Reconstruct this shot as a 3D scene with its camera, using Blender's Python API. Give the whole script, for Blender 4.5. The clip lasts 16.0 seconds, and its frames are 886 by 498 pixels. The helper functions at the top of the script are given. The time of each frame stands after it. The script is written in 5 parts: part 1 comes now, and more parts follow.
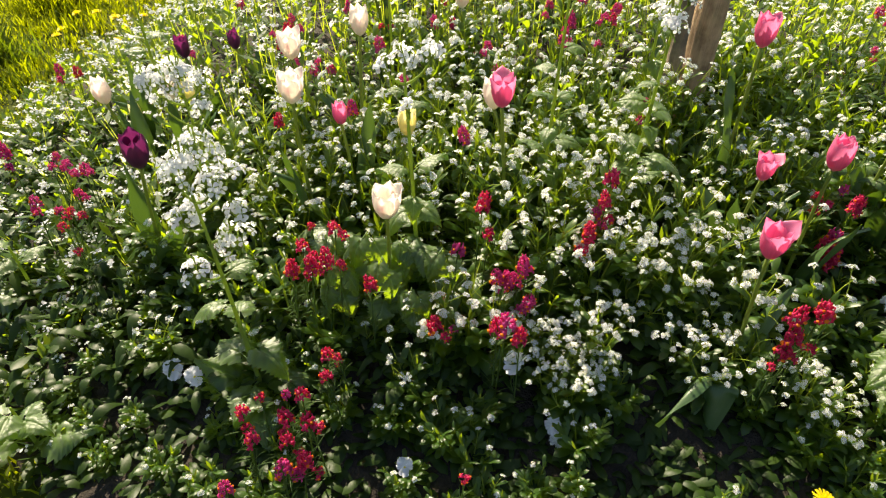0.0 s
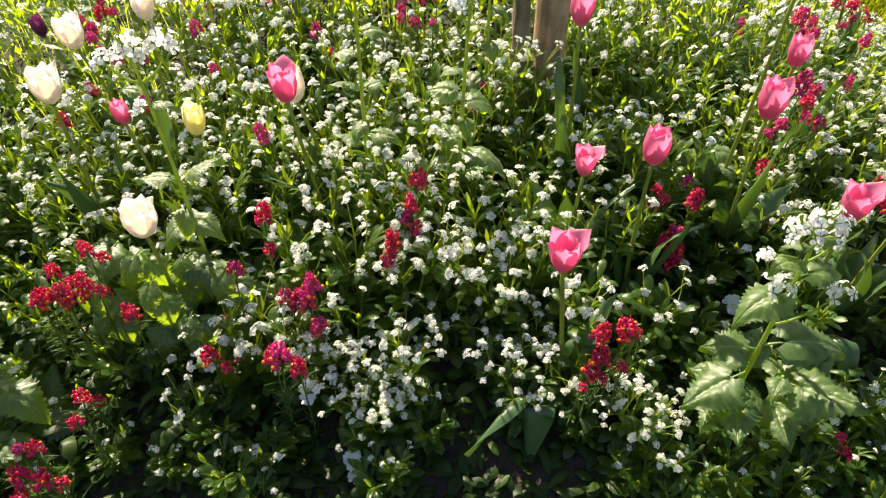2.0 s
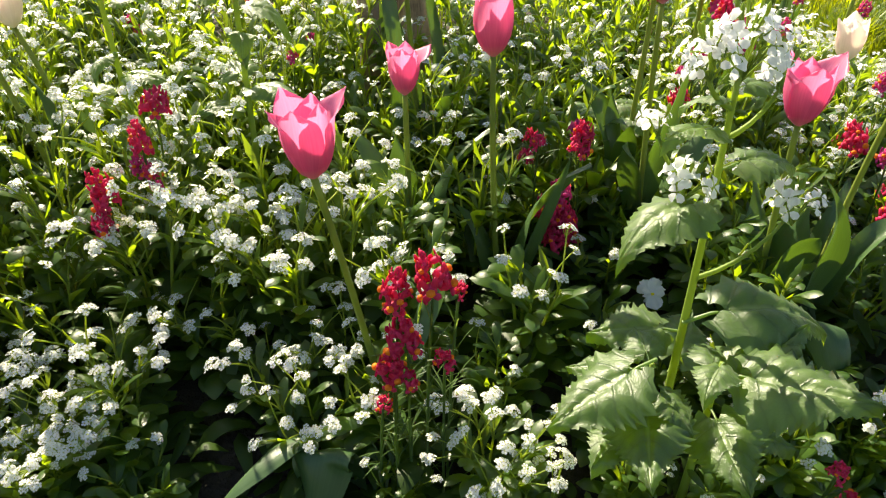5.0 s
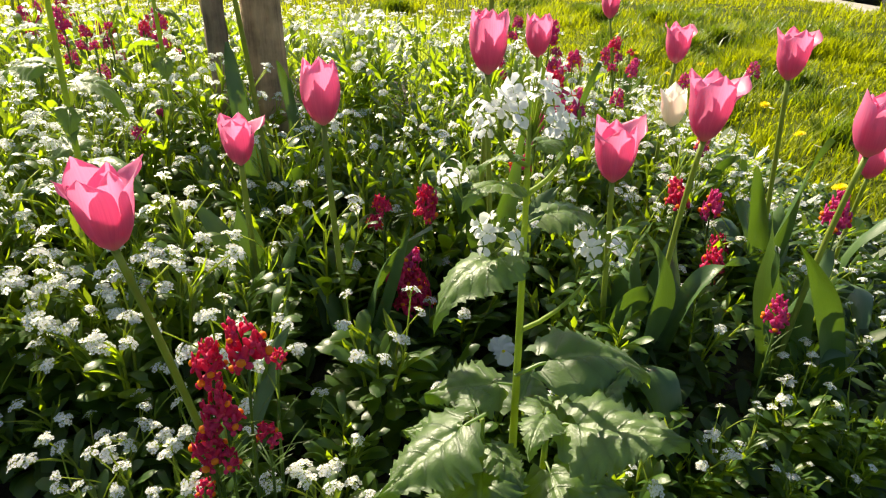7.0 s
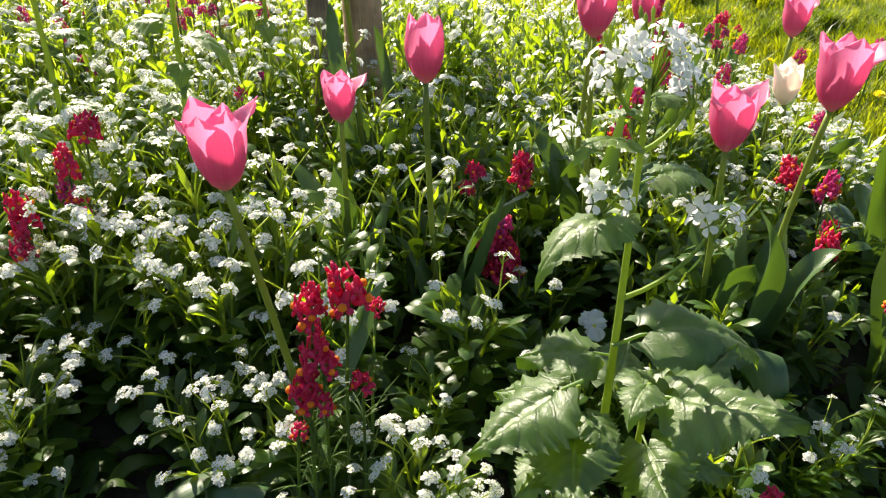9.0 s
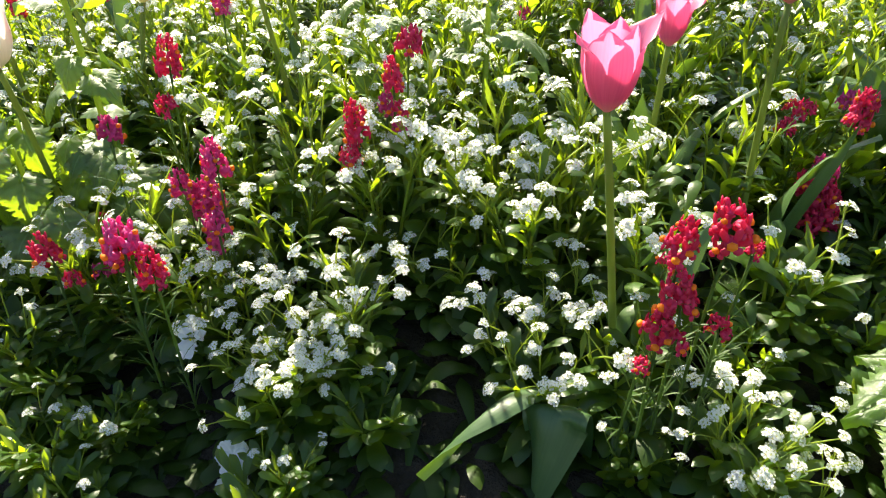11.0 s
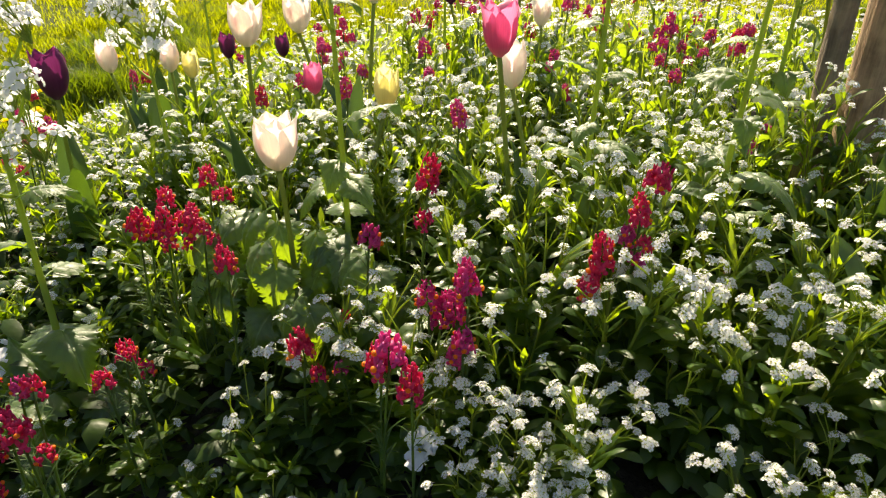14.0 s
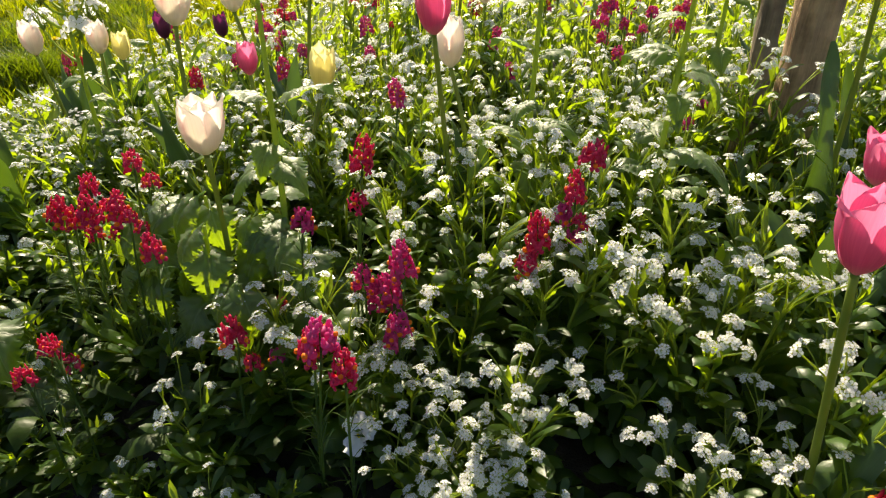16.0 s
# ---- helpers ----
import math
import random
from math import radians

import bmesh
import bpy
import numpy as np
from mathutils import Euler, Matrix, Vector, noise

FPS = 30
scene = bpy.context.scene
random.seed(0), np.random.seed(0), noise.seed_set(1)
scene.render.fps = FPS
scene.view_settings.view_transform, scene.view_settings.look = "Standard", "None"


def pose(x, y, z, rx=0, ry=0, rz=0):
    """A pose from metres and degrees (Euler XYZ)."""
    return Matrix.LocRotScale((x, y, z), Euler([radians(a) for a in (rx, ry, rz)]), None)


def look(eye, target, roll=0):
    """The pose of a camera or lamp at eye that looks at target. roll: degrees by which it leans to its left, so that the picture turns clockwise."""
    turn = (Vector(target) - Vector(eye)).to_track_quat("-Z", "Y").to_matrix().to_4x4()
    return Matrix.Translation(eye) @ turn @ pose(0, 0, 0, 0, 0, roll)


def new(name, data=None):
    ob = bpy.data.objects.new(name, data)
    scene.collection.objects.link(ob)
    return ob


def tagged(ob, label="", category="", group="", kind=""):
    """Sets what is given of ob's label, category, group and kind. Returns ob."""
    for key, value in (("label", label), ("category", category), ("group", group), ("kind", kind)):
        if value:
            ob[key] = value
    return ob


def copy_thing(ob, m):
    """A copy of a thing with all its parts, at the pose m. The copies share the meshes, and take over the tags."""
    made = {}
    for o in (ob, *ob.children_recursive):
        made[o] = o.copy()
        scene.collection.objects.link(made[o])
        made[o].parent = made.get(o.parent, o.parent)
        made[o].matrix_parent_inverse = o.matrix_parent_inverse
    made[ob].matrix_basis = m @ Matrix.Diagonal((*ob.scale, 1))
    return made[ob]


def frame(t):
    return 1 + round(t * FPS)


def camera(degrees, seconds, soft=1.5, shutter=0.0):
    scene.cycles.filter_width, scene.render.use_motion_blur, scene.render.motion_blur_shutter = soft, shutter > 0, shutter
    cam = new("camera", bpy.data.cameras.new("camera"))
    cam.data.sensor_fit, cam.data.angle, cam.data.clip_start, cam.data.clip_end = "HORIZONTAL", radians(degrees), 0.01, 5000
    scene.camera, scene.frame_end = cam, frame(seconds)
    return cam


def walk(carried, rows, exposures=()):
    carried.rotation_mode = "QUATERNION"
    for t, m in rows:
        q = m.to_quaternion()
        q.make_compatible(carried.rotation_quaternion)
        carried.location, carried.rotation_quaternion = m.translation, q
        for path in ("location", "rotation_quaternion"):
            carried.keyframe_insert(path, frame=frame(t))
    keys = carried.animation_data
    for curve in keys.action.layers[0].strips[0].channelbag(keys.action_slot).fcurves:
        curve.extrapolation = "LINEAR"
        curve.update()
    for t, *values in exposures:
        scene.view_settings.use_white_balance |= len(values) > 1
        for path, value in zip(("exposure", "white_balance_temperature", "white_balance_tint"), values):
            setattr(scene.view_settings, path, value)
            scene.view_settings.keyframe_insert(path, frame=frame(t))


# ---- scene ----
# ---- camera ----
cam = camera(69.8, 16.0, 1.18)
METRES, EYE, TILT, LEAN, TURN = 1.35, 0.99, -41.5, 0.0, 0.0
ROWS = [
    (0.0, 0.0, 0.0, 0.0, -0.0, 0.0, 0.0),
    (0.5, 0.0547, -0.0049, -0.0013, -0.59, 0.41, 1.06),
    (1.0, 0.0975, 0.014, 0.0098, -2.76, 1.04, 3.89),
    (1.5, 0.1551, 0.052, 0.0274, -3.04, -0.51, 3.76),
    (2.0, 0.2113, 0.0856, 0.0407, -2.34, -2.47, 2.07),
    (2.5, 0.2709, 0.1194, 0.0477, -3.02, -3.27, 2.1),
    (3.0, 0.332, 0.1528, 0.0271, -0.94, -4.0, 1.44),
    (5.5, 0.3969, 0.3562, -0.1131, -5.58, 11.78, 4.87),
    (6.0, 0.4156, 0.3494, -0.1138, -8.23, 13.1, 6.26),
    (6.5, 0.4323, 0.3406, -0.1173, -11.04, 13.13, 8.54),
    (7.0, 0.4365, 0.3378, -0.1152, -11.06, 14.51, 8.65),
    (7.5, 0.4396, 0.3403, -0.1153, -9.87, 15.94, 7.65),
    (8.0, 0.4403, 0.3437, -0.1219, -8.67, 16.66, 6.65),
    (10.5, 0.3405, 0.3625, -0.1276, 3.2, 8.25, -1.53),
    (11.0, 0.3089, 0.3643, -0.1277, 6.78, 7.98, -4.16),
    (11.5, 0.2796, 0.3567, -0.1249, 8.71, 8.41, -6.87),
    (12.0, 0.2622, 0.3522, -0.117, 10.23, 10.09, -8.39),
    (12.5, 0.2439, 0.3485, -0.1129, 11.48, 11.49, -10.24),
    (13.0, 0.2295, 0.3402, -0.1057, 12.15, 13.62, -11.49),
    (13.5, 0.2191, 0.3379, -0.1068, 13.37, 13.64, -12.12),
    (14.0, 0.2059, 0.3361, -0.1034, 14.15, 13.28, -12.74),
    (14.5, 0.195, 0.3306, -0.0995, 14.6, 15.08, -13.07),
    (15.0, 0.1987, 0.3337, -0.1007, 11.88, 14.66, -13.12),
    (15.5, 0.2055, 0.3348, -0.0986, 10.81, 15.06, -12.44),
    (16.0, 0.2232, 0.3464, -0.0979, 11.17, 12.24, -10.58),
]
walk(cam, [(t, pose(0, 0, EYE, TILT, LEAN, TURN) @ pose(METRES * x, METRES * y, METRES * z, 90 + pitch, roll, yaw)) for t, x, y, z, yaw, pitch, roll in ROWS],
     exposures=[(t, e, k, tint) for t, e, k, tint in ((0.0, 1.36, 7200, 11), (2.0, 1.5, 7100, 10), (3.0, 1.58, 7100, 8), (5.5, 1.62, 7100, 8), (6.3, 1.45, 7100, 8), (7.0, 1.36, 7100, 8), (8.0, 1.11, 7000, 10), (10.3, 2.02, 6450, 8), (11.5, 1.95, 7100, 6), (12.5, 1.55, 7300, 8), (13.5, 1.33, 7400, 10), (14.5, 1.28, 7300, 12), (15.3, 1.18, 7300, 12), (16.0, 1.14, 7300, 10))])

# ---- world and sun ----
SUN_AZIMUTH, SUN_HEIGHT = -24.7, 42.0      # degrees from +y towards +x, degrees up
world = bpy.data.worlds.new("sky")
scene.world = world
world.use_nodes = True
wn = world.node_tree
sky = wn.nodes.new("ShaderNodeTexSky")
sky.sky_type, sky.sun_disc = "NISHITA", False
sky.sun_elevation, sky.sun_rotation = radians(SUN_HEIGHT), radians(SUN_AZIMUTH)
wn.links.new(sky.outputs[0], wn.nodes["Background"].inputs[0])
wn.nodes["Background"].inputs[1].default_value = 0.067
sun_data = bpy.data.lights.new("sun", "SUN")
sun_data.energy, sun_data.angle, sun_data.color = 5.0, radians(0.55), (1.0, 0.905, 0.73)
to_sun = Vector((math.sin(radians(SUN_AZIMUTH)) * math.cos(radians(SUN_HEIGHT)),
                 math.cos(radians(SUN_AZIMUTH)) * math.cos(radians(SUN_HEIGHT)), math.sin(radians(SUN_HEIGHT))))
sun = new("sun", sun_data)
sun.matrix_world = look(to_sun * 20, (0, 0, 0))


# ---- materials ----
def material(name):
    m = bpy.data.materials.new(name)
    m.use_nodes = True
    return m, m.node_tree, m.node_tree.nodes["Principled BSDF"]


def ramp(nt, fac, stops):
    r = nt.nodes.new("ShaderNodeValToRGB")
    e = r.color_ramp.elements
    while len(e) < len(stops):
        e.new(0.5)
    for el, (p, c) in zip(e, stops):
        el.position, el.color = p, (*c, 1)
    nt.links.new(fac, r.inputs[0])
    return r.outputs[0]


def noise_of(nt, scale, detail=4.0, vector=None, rough=0.6):
    n = nt.nodes.new("ShaderNodeTexNoise")
    n.inputs["Scale"].default_value, n.inputs["Detail"].default_value, n.inputs["Roughness"].default_value = scale, detail, rough
    if vector is None:
        vector = nt.nodes.new("ShaderNodeTexCoord").outputs["Object"]
    nt.links.new(vector, n.inputs["Vector"])
    return n.outputs["Fac"]


def mixed(nt, a, b, fac, mode="MIX"):
    m = nt.nodes.new("ShaderNodeMix")
    m.data_type, m.blend_type = "RGBA", mode
    for s, v in ((m.inputs[0], fac), (m.inputs[6], a), (m.inputs[7], b)):
        if isinstance(v, (int, float)):
            s.default_value = v
        elif isinstance(v, tuple):
            s.default_value = (*v, 1)
        else:
            nt.links.new(v, s)
    return m.outputs[2]


def bumped(nt, bsdf, height, strength=0.4, distance=0.002):
    b = nt.nodes.new("ShaderNodeBump")
    b.inputs["Strength"].default_value, b.inputs["Distance"].default_value = strength, distance
    nt.links.new(height, b.inputs["Height"])
    nt.links.new(b.outputs[0], bsdf.inputs["Normal"])
    return b.outputs[0]


def thin_leaf(name, dark, light, through_colour, share=0.45, rough=0.45, scale=60.0, bump=0.3, islands=True, gloss=0.3):
    """A thin living surface: gloss and diffuse on the lit side, light through it on the other."""
    m, nt, p = material(name)
    who = nt.nodes.new("ShaderNodeNewGeometry").outputs["Random Per Island"] if islands is True else nt.nodes.new("ShaderNodeObjectInfo").outputs["Random"]
    if islands == "both":
        half = nt.nodes.new("ShaderNodeMath")
        half.operation = "MULTIPLY_ADD"
        half.inputs[1].default_value = 0.45
        rest = nt.nodes.new("ShaderNodeMath")
        rest.operation = "MULTIPLY"
        rest.inputs[1].default_value = 0.55
        nt.links.new(nt.nodes.new("ShaderNodeNewGeometry").outputs["Random Per Island"], rest.inputs[0])
        nt.links.new(nt.nodes.new("ShaderNodeObjectInfo").outputs["Random"], half.inputs[0])
        nt.links.new(rest.outputs[0], half.inputs[2])
        who = half.outputs[0]
    grain = noise_of(nt, scale, 5)
    base = mixed(nt, ramp(nt, grain, [(0.3, dark), (0.7, light)]), ramp(nt, who, [(0.0, dark), (1.0, light)]), 0.5)
    nt.links.new(base, p.inputs["Base Color"])
    p.inputs["Roughness"].default_value = rough
    p.inputs["Specular IOR Level"].default_value = gloss
    nrm = bumped(nt, p, noise_of(nt, scale * 4, 3), bump, 0.001)
    tr = nt.nodes.new("ShaderNodeBsdfTranslucent")
    nt.links.new(mixed(nt, base, through_colour, 0.75), tr.inputs[0])
    mx = nt.nodes.new("ShaderNodeMixShader")
    mx.inputs[0].default_value = share
    nt.links.new(p.outputs[0], mx.inputs[1])
    nt.links.new(tr.outputs[0], mx.inputs[2])
    nt.links.new(mx.outputs[0], nt.nodes["Material Output"].inputs[0])
    return m


def petal_material(name, low, mid, high, through_colour, share=0.5, flame=None, rough=0.42):
    """Tulip petal: colour runs from the base to the rim (texture coordinate v), with fine veins along it."""
    m, nt, p = material(name)
    uv = nt.nodes.new("ShaderNodeTexCoord").outputs["UV"]
    sep = nt.nodes.new("ShaderNodeSeparateXYZ")
    nt.links.new(uv, sep.inputs[0])
    col = ramp(nt, sep.outputs[1], [(0.0, low), (0.22, mid), (1.0, high)])
    stretch = nt.nodes.new("ShaderNodeMapping")
    stretch.inputs["Scale"].default_value = (26, 1.2, 1)
    nt.links.new(uv, stretch.inputs["Vector"])
    veins = noise_of(nt, 1.0, 4, stretch.outputs[0])
    col = mixed(nt, col, ramp(nt, veins, [(0.35, tuple(0.72 * c for c in mid)), (0.65, tuple(min(1, 1.08 * c) for c in high))]), 0.28)
    if flame:
        centre = nt.nodes.new("ShaderNodeMath")
        centre.operation = "SUBTRACT"
        centre.inputs[1].default_value = 0.5
        nt.links.new(sep.outputs[0], centre.inputs[0])
        wide = nt.nodes.new("ShaderNodeMath")
        wide.operation = "ABSOLUTE"
        nt.links.new(centre.outputs[0], wide.inputs[0])
        wob = nt.nodes.new("ShaderNodeMath")
        wob.operation = "MULTIPLY_ADD"
        wob.inputs[1].default_value, wob.inputs[2].default_value = 0.3, -0.13
        nt.links.new(veins, wob.inputs[0])
        tot = nt.nodes.new("ShaderNodeMath")
        nt.links.new(wide.outputs[0], tot.inputs[0])
        nt.links.new(wob.outputs[0], tot.inputs[1])
        mask = ramp(nt, tot.outputs[0], [(0.04, (0.8, 0.8, 0.8)), (0.2, (0, 0, 0))])
        up = ramp(nt, sep.outputs[1], [(0.3, (0, 0, 0)), (0.6, (1, 1, 1)), (0.9, (0.5, 0.5, 0.5))])
        col = mixed(nt, col, flame, mixed(nt, mask, up, 1.0, "MULTIPLY"))
    nt.links.new(col, p.inputs["Base Color"])
    p.inputs["Roughness"].default_value = rough
    bumped(nt, p, veins, 0.25, 0.0008)
    tr = nt.nodes.new("ShaderNodeBsdfTranslucent")
    nt.links.new(mixed(nt, col, through_colour, 0.5), tr.inputs[0])
    mx = nt.nodes.new("ShaderNodeMixShader")
    mx.inputs[0].default_value = share
    nt.links.new(p.outputs[0], mx.inputs[1])
    nt.links.new(tr.outputs[0], mx.inputs[2])
    nt.links.new(mx.outputs[0], nt.nodes["Material Output"].inputs[0])
    return m


def solid(name, dark, light, rough=0.6, scale=20.0, bump=0.3, metal=0.0, distance=0.003):
    m, nt, p = material(name)
    grain = noise_of(nt, scale, 6)
    nt.links.new(ramp(nt, grain, [(0.3, dark), (0.7, light)]), p.inputs["Base Color"])
    p.inputs["Roughness"].default_value, p.inputs["Metallic"].default_value = rough, metal
    if bump:
        bumped(nt, p, noise_of(nt, scale * 3, 5), bump, distance)
    return m


M_FMN_LEAF = thin_leaf("forget_me_not_leaf", (0.014, 0.042, 0.009), (0.058, 0.118, 0.024), (0.6, 0.82, 0.016), 0.42, 0.38, 90, 0.3, True, 0.5)
M_FMN_STEM = thin_leaf("forget_me_not_stem", (0.16, 0.23, 0.04), (0.32, 0.4, 0.06), (0.68, 0.78, 0.04), 0.5, 0.5, 90)
M_FMN_PETAL = thin_leaf("forget_me_not_petal", (0.88, 0.89, 0.9), (0.95, 0.95, 0.96), (0.97, 0.97, 0.96), 0.62, 0.55, 200, 0.1)
M_FMN_EYE = solid("forget_me_not_eye", (0.55, 0.5, 0.12), (0.75, 0.68, 0.2), 0.6, 300, 0)


def striped_leaf(name, dark, light, through_colour, share, rough=0.42, gloss=0.3):
    """Smooth bloomy leaf with fine veins along its length."""
    m, nt, p = material(name)
    uv = nt.nodes.new("ShaderNodeTexCoord").outputs["UV"]
    st = nt.nodes.new("ShaderNodeMapping")
    st.inputs["Scale"].default_value = (34, 1.0, 1)
    nt.links.new(uv, st.inputs["Vector"])
    veins = noise_of(nt, 1.0, 3, st.outputs[0])
    who = nt.nodes.new("ShaderNodeObjectInfo").outputs["Random"]
    col = mixed(nt, ramp(nt, veins, [(0.35, dark), (0.65, light)]), ramp(nt, who, [(0, dark), (1, light)]), 0.5)
    col = mixed(nt, col, (0.16, 0.2, 0.13), ramp(nt, noise_of(nt, 30, 4), [(0.5, (0, 0, 0)), (0.8, (0.22, 0.22, 0.22))]))
    nt.links.new(col, p.inputs["Base Color"])
    p.inputs["Roughness"].default_value, p.inputs["Specular IOR Level"].default_value = rough, gloss
    bumped(nt, p, veins, 0.4, 0.0006)
    tr = nt.nodes.new("ShaderNodeBsdfTranslucent")
    nt.links.new(mixed(nt, col, mixed(nt, through_colour, tuple(0.55 * c for c in through_colour), veins), 0.8), tr.inputs[0])
    mx = nt.nodes.new("ShaderNodeMixShader")
    mx.inputs[0].default_value = share
    nt.links.new(p.outputs[0], mx.inputs[1])
    nt.links.new(tr.outputs[0], mx.inputs[2])
    nt.links.new(mx.outputs[0], nt.nodes["Material Output"].inputs[0])
    return m


M_TULIP_LEAF = striped_leaf("tulip_leaf", (0.035, 0.08, 0.03), (0.075, 0.135, 0.045), (0.22, 0.4, 0.012), 0.2, 0.38, 0.5)
M_TULIP_STEM = thin_leaf("tulip_stem", (0.15, 0.21, 0.04), (0.24, 0.3, 0.06), (0.42, 0.48, 0.05), 0.3, 0.4, 40, 0.2, False)


def veined_leaf(name):
    """A puckered toothed leaf: raised cells between sunken veins, pale midrib."""
    m, nt, p = material(name)
    uv = nt.nodes.new("ShaderNodeTexCoord").outputs["UV"]
    sep = nt.nodes.new("ShaderNodeSeparateXYZ")
    nt.links.new(uv, sep.inputs[0])

    def calc(op, x, y=0.0):
        n = nt.nodes.new("ShaderNodeMath")
        n.operation = op
        for i, v in enumerate((x, y)):
            if isinstance(v, (int, float)):
                n.inputs[i].default_value = v
            else:
                nt.links.new(v, n.inputs[i])
        return n.outputs[0]
    off = calc("ABSOLUTE", calc("SUBTRACT", sep.outputs[0], 0.5))
    wobble = calc("MULTIPLY", noise_of(nt, 9, 3, uv), 0.3)
    run = calc("ADD", calc("SUBTRACT", calc("MULTIPLY", sep.outputs[1], 5.5), calc("MULTIPLY", off, 3.2)), calc("ADD", wobble, 0.35))
    vein = calc("ABSOLUTE", calc("SUBTRACT", calc("FRACT", run), 0.5))
    side_vein = ramp(nt, vein, [(0.0, (0, 0, 0)), (0.08, (0.5, 0.5, 0.5)), (0.4, (1, 1, 1))])
    midrib = ramp(nt, off, [(0.008, (0, 0, 0)), (0.035, (1, 1, 1))])
    net = nt.nodes.new("ShaderNodeTexVoronoi")
    net.inputs["Scale"].default_value = 26
    net.feature = "DISTANCE_TO_EDGE"
    nt.links.new(uv, net.inputs["Vector"])
    pucker = ramp(nt, net.outputs["Distance"], [(0.0, (0.68, 0.68, 0.68)), (0.14, (0.92, 0.92, 0.92)), (0.4, (1, 1, 1))])
    cells = mixed(nt, mixed(nt, side_vein, midrib, 1.0, "MULTIPLY"), pucker, 1.0, "MULTIPLY")
    who = nt.nodes.new("ShaderNodeObjectInfo").outputs["Random"]
    green = mixed(nt, ramp(nt, noise_of(nt, 40, 5), [(0.3, (0.05, 0.11, 0.022)), (0.7, (0.1, 0.175, 0.04))]), ramp(nt, who, [(0, (0.045, 0.1, 0.02)), (1, (0.13, 0.2, 0.04))]), 0.45)
    green = mixed(nt, (0.03, 0.065, 0.018), green, cells)
    green = mixed(nt, (0.16, 0.24, 0.08), green, midrib)
    nt.links.new(green, p.inputs["Base Color"])
    p.inputs["Roughness"].default_value, p.inputs["Specular IOR Level"].default_value = 0.47, 0.95
    p.inputs["Sheen Weight"].default_value, p.inputs["Sheen Roughness"].default_value = 0.12, 0.4
    b1 = nt.nodes.new("ShaderNodeBump")
    b1.inputs["Strength"].default_value, b1.inputs["Distance"].default_value = 0.8, 0.0012
    nt.links.new(mixed(nt, mixed(nt, side_vein, midrib, 1.0, "MULTIPLY"), pucker, 0.3), b1.inputs["Height"])
    nt.links.new(b1.outputs[0], p.inputs["Normal"])
    tr = nt.nodes.new("ShaderNodeBsdfTranslucent")
    nt.links.new(mixed(nt, green, (0.5, 0.72, 0.012), 0.75), tr.inputs[0])
    mx = nt.nodes.new("ShaderNodeMixShader")
    mx.inputs[0].default_value = 0.42
    nt.links.new(p.outputs[0], mx.inputs[1])
    nt.links.new(tr.outputs[0], mx.inputs[2])
    nt.links.new(mx.outputs[0], nt.nodes["Material Output"].inputs[0])
    return m


M_HON_LEAF = veined_leaf("honesty_leaf")
M_HON_STEM = thin_leaf("honesty_stem", (0.16, 0.24, 0.05), (0.26, 0.35, 0.07), (0.6, 0.72, 0.06), 0.4, 0.5, 60, 0.3, False)
M_HON_PETAL = thin_leaf("honesty_petal", (0.84, 0.84, 0.86), (0.93, 0.93, 0.95), (0.96, 0.96, 0.95), 0.58, 0.5, 150, 0.2)
M_LIN_PETAL = thin_leaf("toadflax_petal", (0.5, 0.01, 0.02), (0.72, 0.06, 0.24), (0.88, 0.04, 0.2), 0.42, 0.5, 120, 0.2, "both")
M_LIN_PINK = thin_leaf("pink_toadflax_petal", (0.4, 0.01, 0.1), (0.72, 0.12, 0.42), (0.9, 0.08, 0.4), 0.45, 0.5, 120, 0.2, "both")
M_LIN_PALATE = thin_leaf("toadflax_lip", (0.82, 0.12, 0.01), (0.9, 0.3, 0.02), (0.95, 0.3, 0.02), 0.35, 0.55, 200, 0.2)
M_LIN_LEAF = thin_leaf("toadflax_leaf", (0.035, 0.07, 0.02), (0.08, 0.14, 0.035), (0.3, 0.42, 0.04), 0.35, 0.5, 120)
# low leaves: the shade under the flowers is put into this green
M_SHADED_LEAF = thin_leaf("shaded_bedding_leaf", (0.01, 0.026, 0.005), (0.032, 0.062, 0.009), (0.24, 0.38, 0.01), 0.24, 0.45, 60, 0.3, True, 0.22)
M_PANSY = thin_leaf("pansy_petal", (0.8, 0.81, 0.88), (0.9, 0.9, 0.95), (0.9, 0.9, 0.95), 0.35, 0.55, 80, 0.4)
M_YELLOW = thin_leaf("yellow_petal", (0.88, 0.66, 0.015), (0.93, 0.8, 0.03), (0.97, 0.8, 0.03), 0.35, 0.55, 200, 0.3)
M_DAISY = thin_leaf("daisy_petal", (0.8, 0.8, 0.8), (0.9, 0.9, 0.9), (0.9, 0.9, 0.88), 0.35, 0.55, 200, 0.2)
M_GRASS = thin_leaf("grass_blade", (0.05, 0.085, 0.008), (0.22, 0.26, 0.016), (0.62, 0.68, 0.008), 0.47, 0.5, 30, 0.2, True, 0.12)
M_TUSSOCK = thin_leaf("tussock_blade", (0.03, 0.06, 0.008), (0.09, 0.14, 0.014), (0.36, 0.5, 0.01), 0.35, 0.4, 30, 0.2)
M_PINK = petal_material("pink_tulip_petal", (0.82, 0.5, 0.42), (0.72, 0.12, 0.3), (0.84, 0.29, 0.48), (0.97, 0.28, 0.5), 0.54)
M_CREAM = petal_material("cream_tulip_petal", (0.76, 0.76, 0.46), (0.89, 0.82, 0.7), (0.93, 0.89, 0.82), (1.0, 0.94, 0.85), 0.52, (0.88, 0.36, 0.45))
